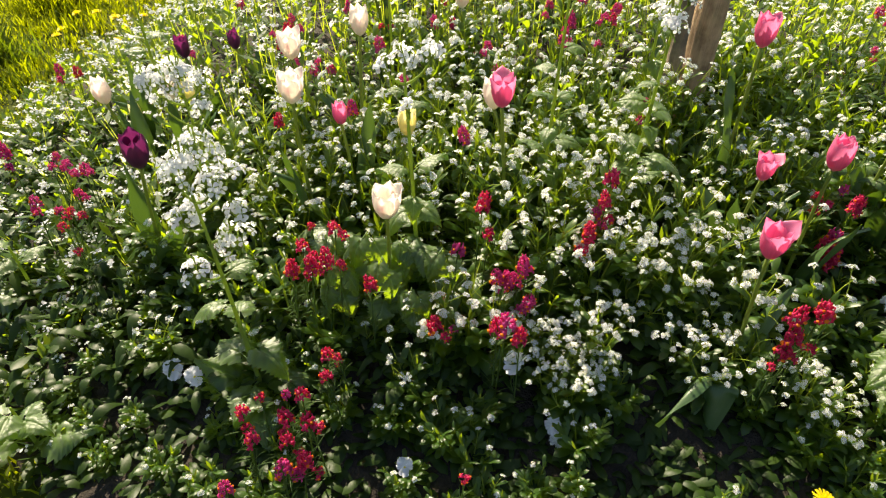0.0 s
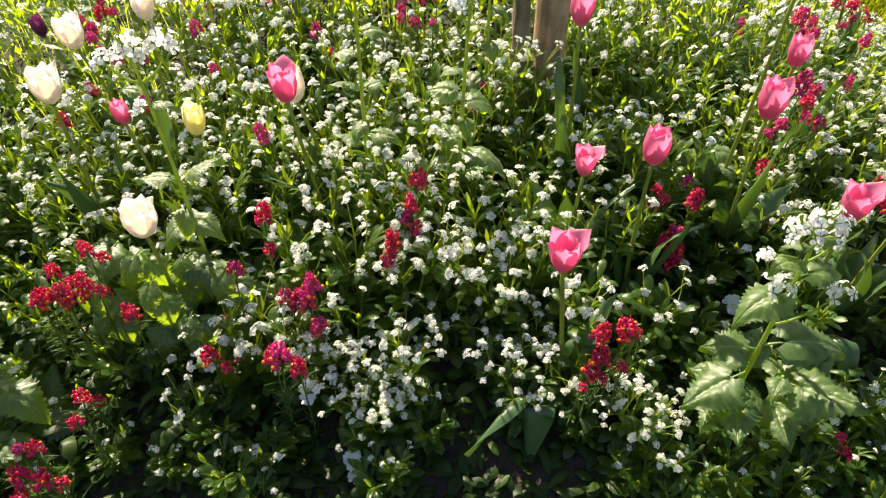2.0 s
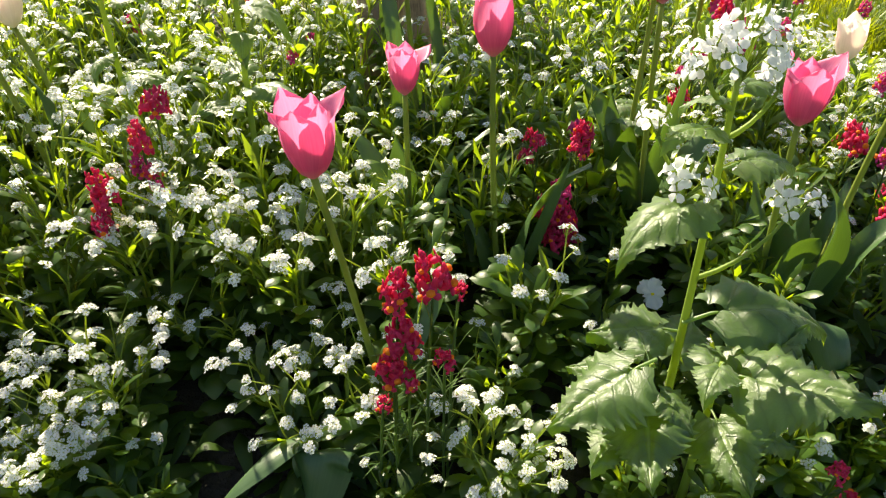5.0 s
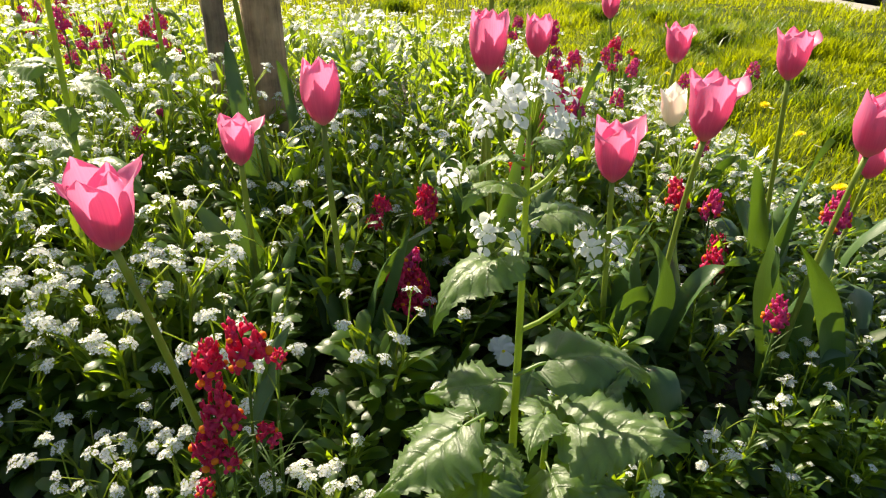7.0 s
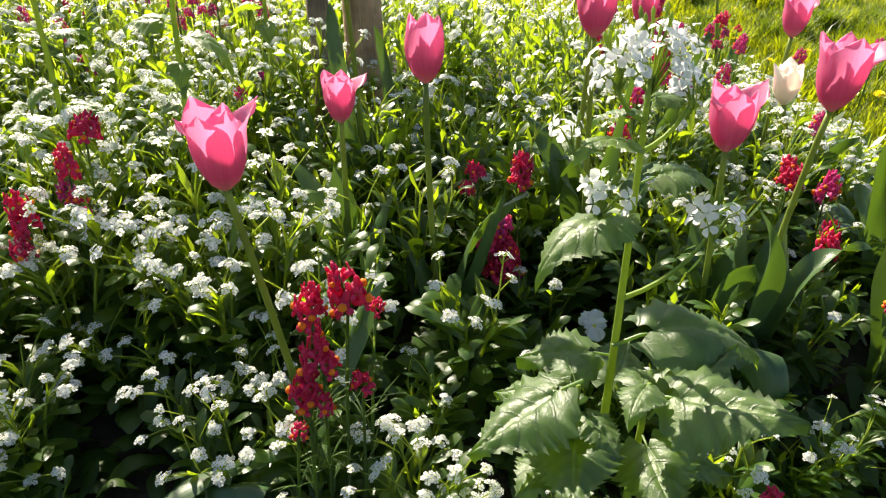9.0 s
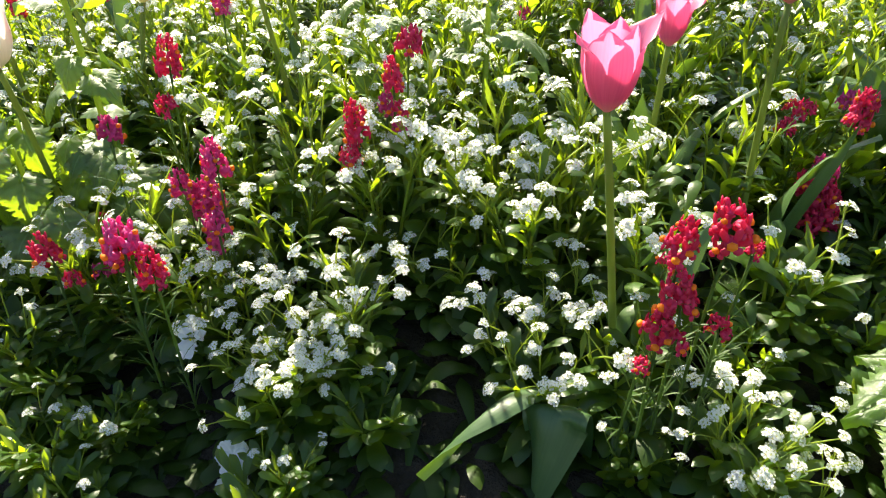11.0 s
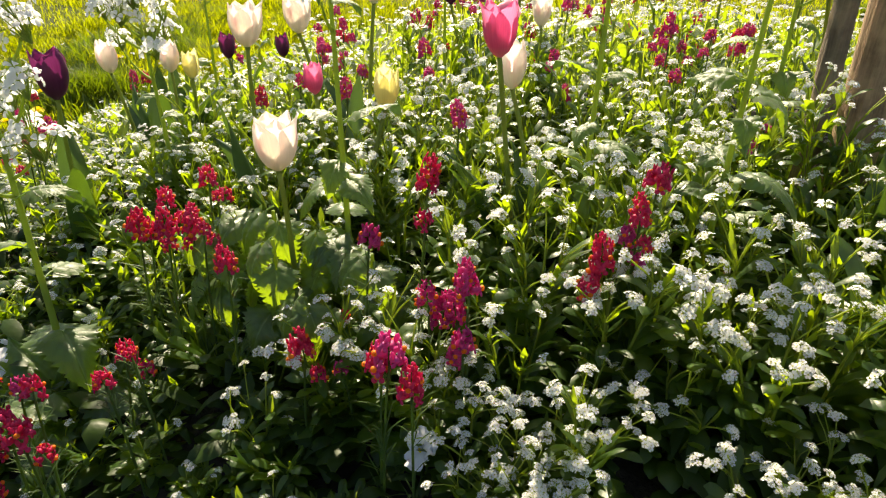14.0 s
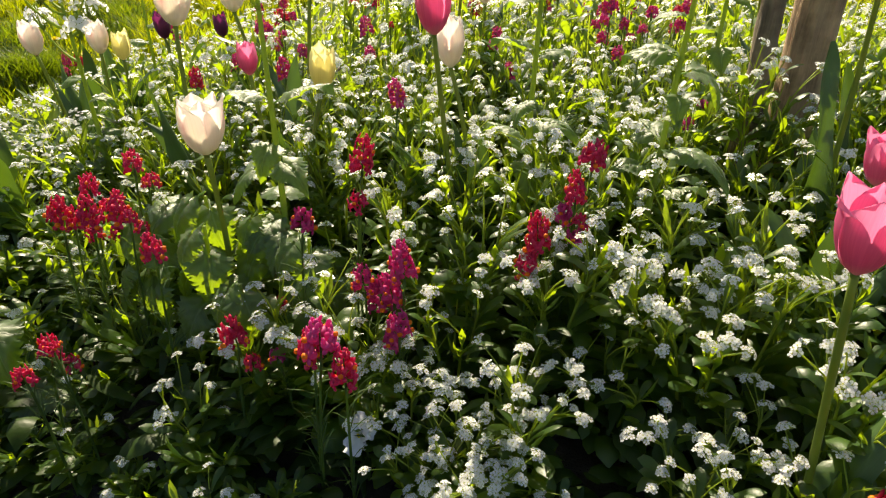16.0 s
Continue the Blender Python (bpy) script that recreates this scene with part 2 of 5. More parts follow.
M_TULIP_YELLOW = petal_material("yellow_tulip_petal", (0.8, 0.78, 0.36), (0.88, 0.8, 0.32), (0.93, 0.88, 0.54), (1.0, 0.93, 0.42), 0.5)
M_PURPLE = petal_material("purple_tulip_petal", (0.08, 0.02, 0.06), (0.085, 0.01, 0.06), (0.2, 0.03, 0.13), (0.32, 0.02, 0.16), 0.35)
M_SOIL = solid("garden_soil", (0.014, 0.01, 0.007), (0.045, 0.034, 0.024), 0.95, 35, 1.0, 0, 0.01)
M_TURF = solid("turf", (0.026, 0.036, 0.006), (0.065, 0.08, 0.011), 0.95, 8, 0.8, 0, 0.01)
M_ROAD = solid("asphalt", (0.028, 0.028, 0.032), (0.055, 0.055, 0.06), 0.85, 60, 0.5)
M_TURF.node_tree.nodes["Principled BSDF"].inputs["Specular IOR Level"].default_value = 0.08
M_ROAD.node_tree.nodes["Principled BSDF"].inputs["Specular IOR Level"].default_value = 0.12
M_KERB = solid("kerb_stone", (0.2, 0.185, 0.165), (0.32, 0.3, 0.27), 0.85, 25, 0.5)
M_PAINT = solid("silver_car_paint", (0.5, 0.5, 0.5), (0.56, 0.56, 0.55), 0.25, 2, 0, 0.4)
M_RUBBER = solid("tyre_rubber", (0.015, 0.015, 0.016), (0.03, 0.03, 0.03), 0.8, 40, 0.2)
M_PLASTIC = solid("dark_plastic", (0.02, 0.02, 0.022), (0.035, 0.035, 0.035), 0.5, 40, 0.1)
M_RIM = solid("wheel_cover", (0.48, 0.48, 0.5), (0.6, 0.6, 0.6), 0.35, 20, 0.1, 0.5)
M_GLASS = solid("car_glass", (0.02, 0.025, 0.03), (0.03, 0.035, 0.04), 0.05, 4, 0)


def wood(name, dark, light, scale):
    m, nt, p = material(name)
    co = nt.nodes.new("ShaderNodeTexCoord").outputs["Object"]
    mp = nt.nodes.new("ShaderNodeMapping")
    mp.inputs["Scale"].default_value = (scale, scale, scale * 0.07)
    nt.links.new(co, mp.inputs["Vector"])
    g = noise_of(nt, 1.0, 7, mp.outputs[0], 0.7)
    blot = noise_of(nt, 22, 5, co)
    nt.links.new(mixed(nt, ramp(nt, g, [(0.32, dark), (0.62, light)]), ramp(nt, blot, [(0.36, tuple(0.5 * c for c in dark)), (0.6, light)]), 0.42), p.inputs["Base Color"])
    p.inputs["Roughness"].default_value = 0.9
    bumped(nt, p, g, 1.0, 0.006)
    return m


M_STAKE = wood("weathered_wood", (0.12, 0.072, 0.038), (0.56, 0.39, 0.23), 75)
M_BARK = wood("young_bark", (0.07, 0.05, 0.032), (0.33, 0.25, 0.165), 60)


# ---- geometry tools ----
class Shape:
    """Gathers vertices, faces, texture coordinates and material slots of one mesh."""

    def __init__(self):
        self.v, self.f, self.s, self.uv = [], [], [], []

    def add(self, verts, faces, slot=0, uvs=None):
        o = len(self.v)
        self.v += [tuple(p) for p in verts]
        self.f += [tuple(o + i for i in q) for q in faces]
        self.s += [slot] * len(faces)
        self.uv += uvs if uvs else [(0.5, 0.5)] * len(verts)

    def put(self, other, m):
        o = len(self.v)
        self.v += [tuple(m @ Vector(p)) for p in other.v]
        self.f += [tuple(o + i for i in q) for q in other.f]
        self.s += other.s
        self.uv += other.uv

    def mesh(self, name, mats, smooth=True):
        me = bpy.data.meshes.new(name)
        me.from_pydata(self.v, [], self.f)
        for m in mats:
            me.materials.append(m)
        me.polygons.foreach_set("material_index", self.s)
        me.polygons.foreach_set("use_smooth", [smooth] * len(self.f))
        layer = me.uv_layers.new(name="uv")
        idx = np.empty(len(me.loops), dtype=np.int32)
        me.loops.foreach_get("vertex_index", idx)
        layer.data.foreach_set("uv", np.array(self.uv, dtype=np.float32)[idx].ravel())
        me.update()
        return me


def part(name, data, parent, m=None, label=""):
    ob = new(name, data)
    ob.parent = parent
    if m is not None:
        ob.matrix_basis = m
    if label:
        ob["label"] = label
    return ob


def frame_along(d):
    d = Vector(d).normalized()
    return d.to_track_quat("Z", "Y").to_matrix()


def tube(shape, pts, radii, sides=6, slot=0):
    """A tapering stem through the points."""
    rings, n = [], len(pts)
    pts = [Vector(p) for p in pts]
    for i, p in enumerate(pts):
        r = frame_along(pts[min(i + 1, n - 1)] - pts[max(i - 1, 0)])
        rings += [p + r @ Vector((radii[i] * math.cos(2 * math.pi * k / sides), radii[i] * math.sin(2 * math.pi * k / sides), 0)) for k in range(sides)]
    faces = [(i * sides + k, i * sides + (k + 1) % sides, (i + 1) * sides + (k + 1) % sides, (i + 1) * sides + k) for i in range(n - 1) for k in range(sides)]
    faces.append(tuple((n - 1) * sides + k for k in range(sides)))
    shape.add(rings, faces, slot)


def bezier(a, b, c, n):
    a, b, c = Vector(a), Vector(b), Vector(c)
    return [a * (1 - t) ** 2 + b * 2 * t * (1 - t) + c * t * t for t in (i / (n - 1) for i in range(n))]


def blade(shape, pts, width, rng, fold=0.3, twist=0.0, across=2, slot=0, profile=None, wave=0.0, side=None):
    """A leaf that follows the points: profile(u) gives its half width's share, fold its channel."""
    n = len(pts)
    verts, uvs = [], []
    phase = rng.uniform(0, 6.3)
    if side is None:
        d0 = Vector(pts[-1]) - Vector(pts[0])
        side = Vector((-d0.y, d0.x, 0)) if d0.xy.length > 1e-5 else Vector((1, 0, 0))
    side = side.normalized()
    for i in range(n):
        u = i / (n - 1)
        t = (Vector(pts[min(i + 1, n - 1)]) - Vector(pts[max(i - 1, 0)])).normalized()
        s = (side - t * side.dot(t)).normalized()
        s = Matrix.Rotation(twist * u, 3, t) @ s
        nrm = t.cross(s)
        w = width * (profile(u) if profile else math.sin(math.pi * (0.08 + 0.9 * u)) ** 0.8)
        for k in range(-across, across + 1):
            v = k / across
            rise = fold * w * v * v + wave * width * math.sin(9 * u + phase + (2 if v > 0 else 0)) * abs(v)
            verts.append(Vector(pts[i]) + s * (w * v) + nrm * -rise)
            uvs.append((0.5 + 0.5 * v, u))
    m = 2 * across + 1
    faces = [(i * m + k, i * m + k + 1, (i + 1) * m + k + 1, (i + 1) * m + k) for i in range(n - 1) for k in range(m - 1)]
    shape.add(verts, faces, slot, uvs)


# ---- the bed's plan ----
BED_X, BED_Y, BED_RX, BED_RY, BED_P = 0.3, 1.72, 1.5, 1.38, 2.6


def bed_share(x, y):
    wob = 0.03 * math.sin(3 * math.atan2(y - BED_Y, x - BED_X) + 0.7)
    return (abs((x - BED_X) / BED_RX) ** BED_P + abs((y - BED_Y) / BED_RY) ** BED_P) ** (1 / BED_P) + wob


def soil_height(x, y):
    r = bed_share(x, y)
    bump = 0.012 * noise.noise((x * 9, y * 9, 0.3)) + 0.006 * noise.noise((x * 30, y * 30, 1.3))
    return 0.003 + 0.2 * max(0.0, 1 - r * r) + bump


# ---- lawn, road, bed ----
# the kerb's line: KERB_P + s * KERB_D, road on its far side
KERB_P, KERB_D = Vector((6.71, 6.09)), Vector((0.26, 0.965)).normalized()
KERB_N = Vector((KERB_D.y, -KERB_D.x))


def lawn_height(x, y):
    far = max(0.0, math.hypot(x - BED_X, y - BED_Y) - 2)
    if (Vector((x, y)) - KERB_P).dot(KERB_N) > -0.3:
        return -0.16
    return -0.012 + 0.02 * noise.noise((x * 0.9, y * 0.9, 5)) * min(1, far)


ground = Shape()
gx = [-400, -120, -40, -15] + [-8 + 0.4 * i for i in range(41)] + [15, 40, 120, 400]
ground.add([(x, y, lawn_height(x, y) if abs(x) < 9 and -9 < y < 19 else (-0.16 if (Vector((x, y)) - KERB_P).dot(KERB_N) > -0.3 else -0.012)) for y in [g + 4 for g in gx] for x in gx],
           [(j * len(gx) + i, j * len(gx) + i + 1, (j + 1) * len(gx) + i + 1, (j + 1) * len(gx) + i) for j in range(len(gx) - 1) for i in range(len(gx) - 1)])
tagged(new("ground", ground.mesh("ground", [M_TURF])), "sunlit rough turf of the lawn under the grass", "lawn", kind="structure")


def strip(name, n0, n1, z0, z1, mat, label, category, s0=-60, s1=60, bevel=0.0):
    a, b = KERB_P + KERB_D * s0, KERB_P + KERB_D * s1
    sec = [(n0, z0), (n0, z1 - bevel), (n0 + bevel, z1), (n1 - bevel, z1), (n1, z1 - bevel), (n1, z0)]
    sh = Shape()
    vs = [(*(q + KERB_N * n), z) for q in (a, b) for n, z in sec]
    k = len(sec)
    sh.add(vs, [(i, (i + 1) % k, k + (i + 1) % k, k + i) for i in range(k)] + [tuple(range(k - 1, -1, -1)), tuple(range(k, 2 * k))])
    return tagged(new(name, sh.mesh(name, [mat], False)), label, category, kind="structure")


strip("kerb", -0.36, 0.0, -0.2, 0.0, M_KERB, "pale worn stone kerb between lawn and road", "kerb", bevel=0.02)
strip("road", 0.002, 40.0, -0.3, -0.1, M_ROAD, "grey asphalt road beyond the lawn", "road")

bed = Shape()
RINGS, SPOKES = 46, 120
vs = [(BED_X, BED_Y, soil_height(BED_X, BED_Y))]
for i in range(1, RINGS + 1):
    for k in range(SPOKES):
        a = 2 * math.pi * k / SPOKES
        r = i / RINGS * 1.02
        k2 = r / (abs(math.cos(a)) ** BED_P + abs(math.sin(a)) ** BED_P) ** (1 / BED_P)
        x, y = BED_X + BED_RX * k2 * math.cos(a), BED_Y + BED_RY * k2 * math.sin(a)
        vs.append((x, y, soil_height(x, y) if i < RINGS else -0.05))
fs = [(0, 1 + k, 1 + (k + 1) % SPOKES) for k in range(SPOKES)]
fs += [(1 + (i - 1) * SPOKES + k, 1 + i * SPOKES + k, 1 + i * SPOKES + (k + 1) % SPOKES, 1 + (i - 1) * SPOKES + (k + 1) % SPOKES) for i in range(1, RINGS) for k in range(SPOKES)]
bed.add(vs, fs)
tagged(new("ground_bed", bed.mesh("ground_bed", [M_SOIL])), "dark crumbly soil mound of the flower bed", "soil", kind="structure")


# ---- stake and young tree ----
def rough_pole(name, pts, radii, mat, rng, sides=22, groove=0.25, rings=60):
    sh = Shape()
    a, b = Vector(pts[0]), Vector(pts[-1])
    verts = []
    for i in range(rings + 1):
        u = i / rings
        k = u * (len(pts) - 1)
        j = min(int(k), len(pts) - 2)
        c = Vector(pts[j]).lerp(Vector(pts[j + 1]), k - j)
        r0 = radii[j] + (radii[j + 1] - radii[j]) * (k - j)
        for q in range(sides):
            t = 2 * math.pi * q / sides
            d = Vector((math.cos(t), math.sin(t), 0))
            n = noise.noise((d.x * 2.2, d.y * 2.2, c.z * 3)) * 0.12 + noise.noise((d.x * 6, d.y * 6, c.z * 5)) * 0.06
            if not groove:
                n += noise.noise((d.x * 14, d.y * 14, c.z * 26)) * 0.16 + 0.1 * max(0.0, math.sin(c.z * 31 + 2 * math.sin(c.z * 9))) ** 6
            if groove:
                n -= groove * math.exp(-((t - 4.95 - 0.15 * math.sin(c.z * 9)) / 0.12) ** 2) + 0.6 * groove * math.exp(-((t - 3.5) / 0.1) ** 2)
            verts.append(c + d * r0 * (1 + n))
    faces = [(i * sides + q, i * sides + (q + 1) % sides, (i + 1) * sides + (q + 1) % sides, (i + 1) * sides + q) for i in range(rings) for q in range(sides)]
    faces.append(tuple(rings * sides + q for q in range(sides)))
    sh.add(verts, faces)
    return new(name, sh.mesh(name, [mat]))


rng = random.Random(4)
tagged(rough_pole("wooden_stake", [(0.574, 1.345, 0.02), (0.57, 1.345, 0.5), (0.568, 1.345, 0.8)], [0.034, 0.032, 0.031], M_STAKE, rng),
       "weathered grey-brown wooden tree stake with a long crack", "stake")
tagged(rough_pole("tree_trunk", [(0.502, 1.29, 0.02), (0.503, 1.3, 0.35), (0.496, 1.31, 0.7), (0.5, 1.31, 1.9)], [0.021, 0.017, 0.0155, 0.013], M_BARK, rng, 24, 0.0, 160),
       "slender young tree trunk with rough dark bark", "tree trunk")


# ---- tulips ----
def petal_shape(rng, size, open_, outer, flare, tall=1.0, point=4.2):
    """One tulip petal in the flower's space: base at the origin, rim up; a low point gives a pointed tip."""
    sh = Shape()
    nu, nv = 14, 5
    verts, uvs = [], []
    lean = rng.uniform(-0.05, 0.05)
    for i in range(nu + 1):
        u = math.sin(math.pi / 2 * i / nu)
        r = size * (0.045 + (0.27 - 0.3 * max(0, open_ - 0.05)) * math.sin(min(1, u * 1.7) * math.pi / 2) ** 0.6 + open_ * max(0, u - 0.4) - 0.12 * max(0, u - 0.55) ** 1.3 + flare * max(0, u - 0.62) ** 1.6 * 3.0)
        r *= 1.0 if outer else 0.87
        z = size * (u * (0.96 if not outer else 1.0) - flare * 0.4 * max(0, u - 0.7) ** 2 * 3)
        z *= tall
        w = (0.95 * math.sin(math.pi * min(0.5, 0.2 + 0.6 * u)) ** 0.7) * (1 if u < 0.55 else max(0.02, 1 - ((u - 0.55) / 0.45) ** point) ** (0.5 if flare < 0.2 else 0.8))
        for k in range(-nv, nv + 1):
            v = k / nv
            a = v * w * 1.12 + lean * u
            rr = r * (1 - 0.06 * v * v) + size * 0.013 * u * math.sin(5 * v + 5 * u + lean * 90)
            zz = z - size * (0.03 * u + 0.06 * max(0, u - 0.6) / 0.4) * v * v + size * 0.03 * max(0, u - 0.8) / 0.2 * (1 - v * v)
            verts.append((rr * math.cos(a), rr * math.sin(a), zz))
            uvs.append((0.5 + 0.5 * v, u))
    m = 2 * nv + 1
    sh.add(verts, [(i * m + k, i * m + k + 1, (i + 1) * m + k + 1, (i + 1) * m + k) for i in range(nu) for k in range(m - 1)], 0, uvs)
    return sh


TULIP_LEAVES = []
rng = random.Random(11)
for i in range(7):
    L, out = rng.uniform(0.2, 0.29), rng.uniform(0.04, 0.12)
    sh = Shape()
    top = (out, rng.uniform(-0.02, 0.02), L * rng.uniform(0.75, 0.95))
    blade(sh, bezier((0.004, 0, 0), (0.01, 0, L * 0.6), top, 13), rng.uniform(0.016, 0.026), rng, 0.5, rng.uniform(-0.9, 0.9), 3, 0,
          lambda u: (0.45 + 0.55 * math.sin(math.pi * min(1, u * 0.9 + 0.12))) * max(0.02, (1 - u ** 3)) ** 0.6, 0.26)
    TULIP_LEAVES.append(sh.mesh("tulip_leaf", [M_TULIP_LEAF]))
for i in range(3):
    sh = Shape()
    L = rng.uniform(0.19, 0.25)
    blade(sh, bezier((0.004, 0, 0), (L * 0.45, 0, L * 0.62), (L * 0.95, rng.uniform(-0.03, 0.03), L * 0.12), 13), rng.uniform(0.022, 0.03), rng, 0.4, rng.uniform(-0.7, 0.7), 3, 0,
          lambda u: (0.5 + 0.5 * math.sin(math.pi * min(1, u * 0.9 + 0.12))) * max(0.02, (1 - u ** 3)) ** 0.6, 0.14)
    TULIP_LEAVES.append(sh.mesh("tulip_leaf", [M_TULIP_LEAF]))

for i in range(6):
    sh = Shape()
    L = rng.uniform(0.17, 0.22)
    if i < 3:
        line = bezier((0.003, 0, 0), (0.012, rng.uniform(-0.02, 0.02), L * 0.7), (rng.uniform(0.04, 0.08), rng.uniform(-0.03, 0.03), L * 0.95), 15)
    else:
        line = bezier((0.003, 0, 0), (L * 0.2, rng.uniform(-0.02, 0.02), L * 1.05), (L * 0.62, rng.uniform(-0.03, 0.03), L * 0.3), 15)
    blade(sh, line, rng.uniform(0.022, 0.028), rng, 0.35, rng.uniform(-0.8, 0.8), 4, 0,
          lambda u: (0.5 + 0.5 * math.sin(math.pi * min(1, u * 0.85 + 0.15))) * max(0.02, (1 - u ** 4)) ** 0.6, 0.22)
    TULIP_LEAVES.append(sh.mesh("tulip_leaf", [M_TULIP_LEAF]))

PETALS = {}


def petals_of(colour, variant):
    key = (colour, variant)
    if key not in PETALS:
        r = random.Random(100 + variant)
        mat = {"pink": M_PINK, "cream": M_CREAM, "yellow": M_TULIP_YELLOW, "purple": M_PURPLE}[colour]
        size = 0.064
        sets = []
        for k in range(6):
            outer = k % 2 == 0
            strong = k == 0 or (variant == 4 and k == 3)
            flare = (0.0, 0.14, 0.5, 0.1, 0.3)[variant] * (1.0 if strong else 0.3 if k == 2 else 0.2 * r.random())
            point = (4.2, 3.4, 3.2, 4.2, 3.4)[variant] * (1.0 if k != 3 else 0.85)
            sets.append(petal_shape(r, size * r.uniform(0.94, 1.05), (-0.03, 0.02, 0.05, 0.05, 0.05)[variant], outer, flare, (0.97, 1.0, 1.0, 0.84, 1.0)[variant], point).mesh("petal", [mat]))
        PETALS[key] = sets
    return PETALS[key]


PISTIL = Shape()
tube(PISTIL, [(0, 0, -0.003), (0, 0, 0.004), (0, 0, 0.012), (0, 0, 0.026)], [0.0028, 0.0034, 0.0036, 0.003], 8)
PISTIL = PISTIL.mesh("flower", [M_TULIP_STEM])


def tulip(colour, x, y, z, scale, variant, label, rng, lean=None, leaves=3, spin=None, own=(), group="tulips in the bed"):
    """x, y, z: the middle of the flower."""
    if lean is None:
        lean = (rng.uniform(-0.05, 0.05), rng.uniform(-0.03, 0.06))
    bx, by = x + lean[0], y + lean[1]
    bz = soil_height(bx, by)
    base = tagged(new("tulip"), label, "tulip", group)
    base.location = (bx, by, bz)
    head = Vector((x - bx, y - by, z - bz - 0.031 * scale))
    st = Shape()
    pts = bezier((0, 0, -0.03), (head.x * 0.35 + rng.uniform(-0.012, 0.012), head.y * 0.35, head.z * 0.55), head, 12)
    tube(st, pts, [0.0036 - 0.0007 * i / 11 for i in range(12)], 8)
    part("stem", st.mesh("stem", [M_TULIP_STEM]), base)
    way = (Vector(pts[-1]) - Vector(pts[-2])).normalized() * 0.2 + Vector((0, 0, 0.8))
    turn = Matrix.Rotation(math.atan2(way.xy.length, way.z), 4, Vector((-way.y, way.x, 0)) if way.xy.length > 1e-6 else Vector((1, 0, 0)))
    fl = part("flower", PISTIL, base, Matrix.Translation(head) @ turn @ pose(0, 0, 0, 0, 0, spin if spin is not None else rng.uniform(0, 360)) @ Matrix.Scale(scale, 4))
    for k, me in enumerate(petals_of(colour, variant)):
        part("petal", me, fl, pose(0, 0, 0, 0, 0, 60 * k + rng.uniform(-5, 5)))
    for k, a, sc in own:
        part("leaf", TULIP_LEAVES[k], base, pose(0, 0, 0.0, 0, 0, a) @ Matrix.Scale(sc, 4))
    for k in range(0 if own else leaves):
        part("leaf", rng.choice(TULIP_LEAVES[:8]), base, pose(0, 0, 0.01, rng.uniform(-6, 6), rng.uniform(-8, 8), rng.uniform(0, 360)) @ Matrix.Scale(rng.uniform(0.7, 1.0), 4))
    return base


def leaf_along(base, a, b, c, half, side, rng, twist=0.3, wave=0.42):
    """A broad tulip leaf of that plant from a by way of b to its tip c, given in the garden's space."""
    sh = Shape()
    o = base.location
    blade(sh, bezier(Vector(a) - o, Vector(b) - o, Vector(c) - o, 21), half * 0.8, rng, 0.55, twist, 4, 0,
          lambda u: (0.5 + 0.5 * math.sin(math.pi * min(1, u * 0.85 + 0.15))) * max(0.02, (1 - u ** 4)) ** 0.6, wave, Vector(side))
    part("leaf", sh.mesh("tulip_leaf", [M_TULIP_LEAF]), base)


rng = random.Random(21)
MADE = {}
PINK = "pink tulip with upright petals on a tall green stem"
PINK_OPEN = "rosy pink tulip with flared pointed petal tips"
for i, (x, y, z, s, v, spin, lx, ly) in enumerate([
    (0.467, 0.675, 0.405, 0.95, 4, 12, 0.045, 0.03), (0.542, 0.888, 0.386, 0.8, 2, 20, 0.0, 0.02), (0.625, 0.846, 0.44, 0.98, 0, 30, 0.02, 0.01),
    (0.545, 1.044, 0.555, 0.9, 1, 28, 0.02, 0.03), (0.807, 0.906, 0.471, 1.0, 1, 22, 0.03, 0.02), (0.937, 1.086, 0.452, 0.86, 1, 35, 0.02, 0.03),
    (0.893, 0.765, 0.39, 0.95, 4, 8, 0.03, 0.02), (1.19, 1.14, 0.43, 0.95, 2, 32, 0.0, 0.01), (0.99, 0.77, 0.427, 1.05, 2, 5, -0.004, 0.02),
    (1.189, 0.899, 0.451, 0.95, 2, 10, 0.045, 0.01)]):
    MADE[x] = tulip("pink", x, y, z, s, v, PINK_OPEN if v in (2, 4) else PINK, rng, (lx, ly), 5 if x > 0.85 else 3, spin,
          [(0, 15, 0.85)] if z == 0.405 else [(1, -20, 0.95), (3, 160, 0.7)] if z == 0.44 else [(10 + (i * 2) % 6, 200 + 37 * i, 0.95), (11 + i % 5, 300 + 23 * i, 1.0), (13 + i % 3, 255 + 29 * i, 0.95), (10 + i % 3, 70 + 41 * i, 0.9)] if x > 0.75 else ())
for x, y, z, s, v in [(0.1, 0.965, 0.487, 0.98, 2), (1.141, 0.721, 0.413, 0.95, 1), (1.26, 1.5, 0.455, 0.9, 1), (1.36, 0.9, 0.31, 0.9, 0),
                      (0.838, 1.0, 0.62, 0.9, 1), (0.483, 1.35, 0.545, 0.95, 1)]:
    MADE[x] = tulip("pink", x, y, z, s, v, PINK, rng)
tulip("pink", -0.192, 1.055, 0.394, 0.72, 0, "small closed pink tulip bud", rng)
CREAM = "cream white tulip flamed with pale pink"
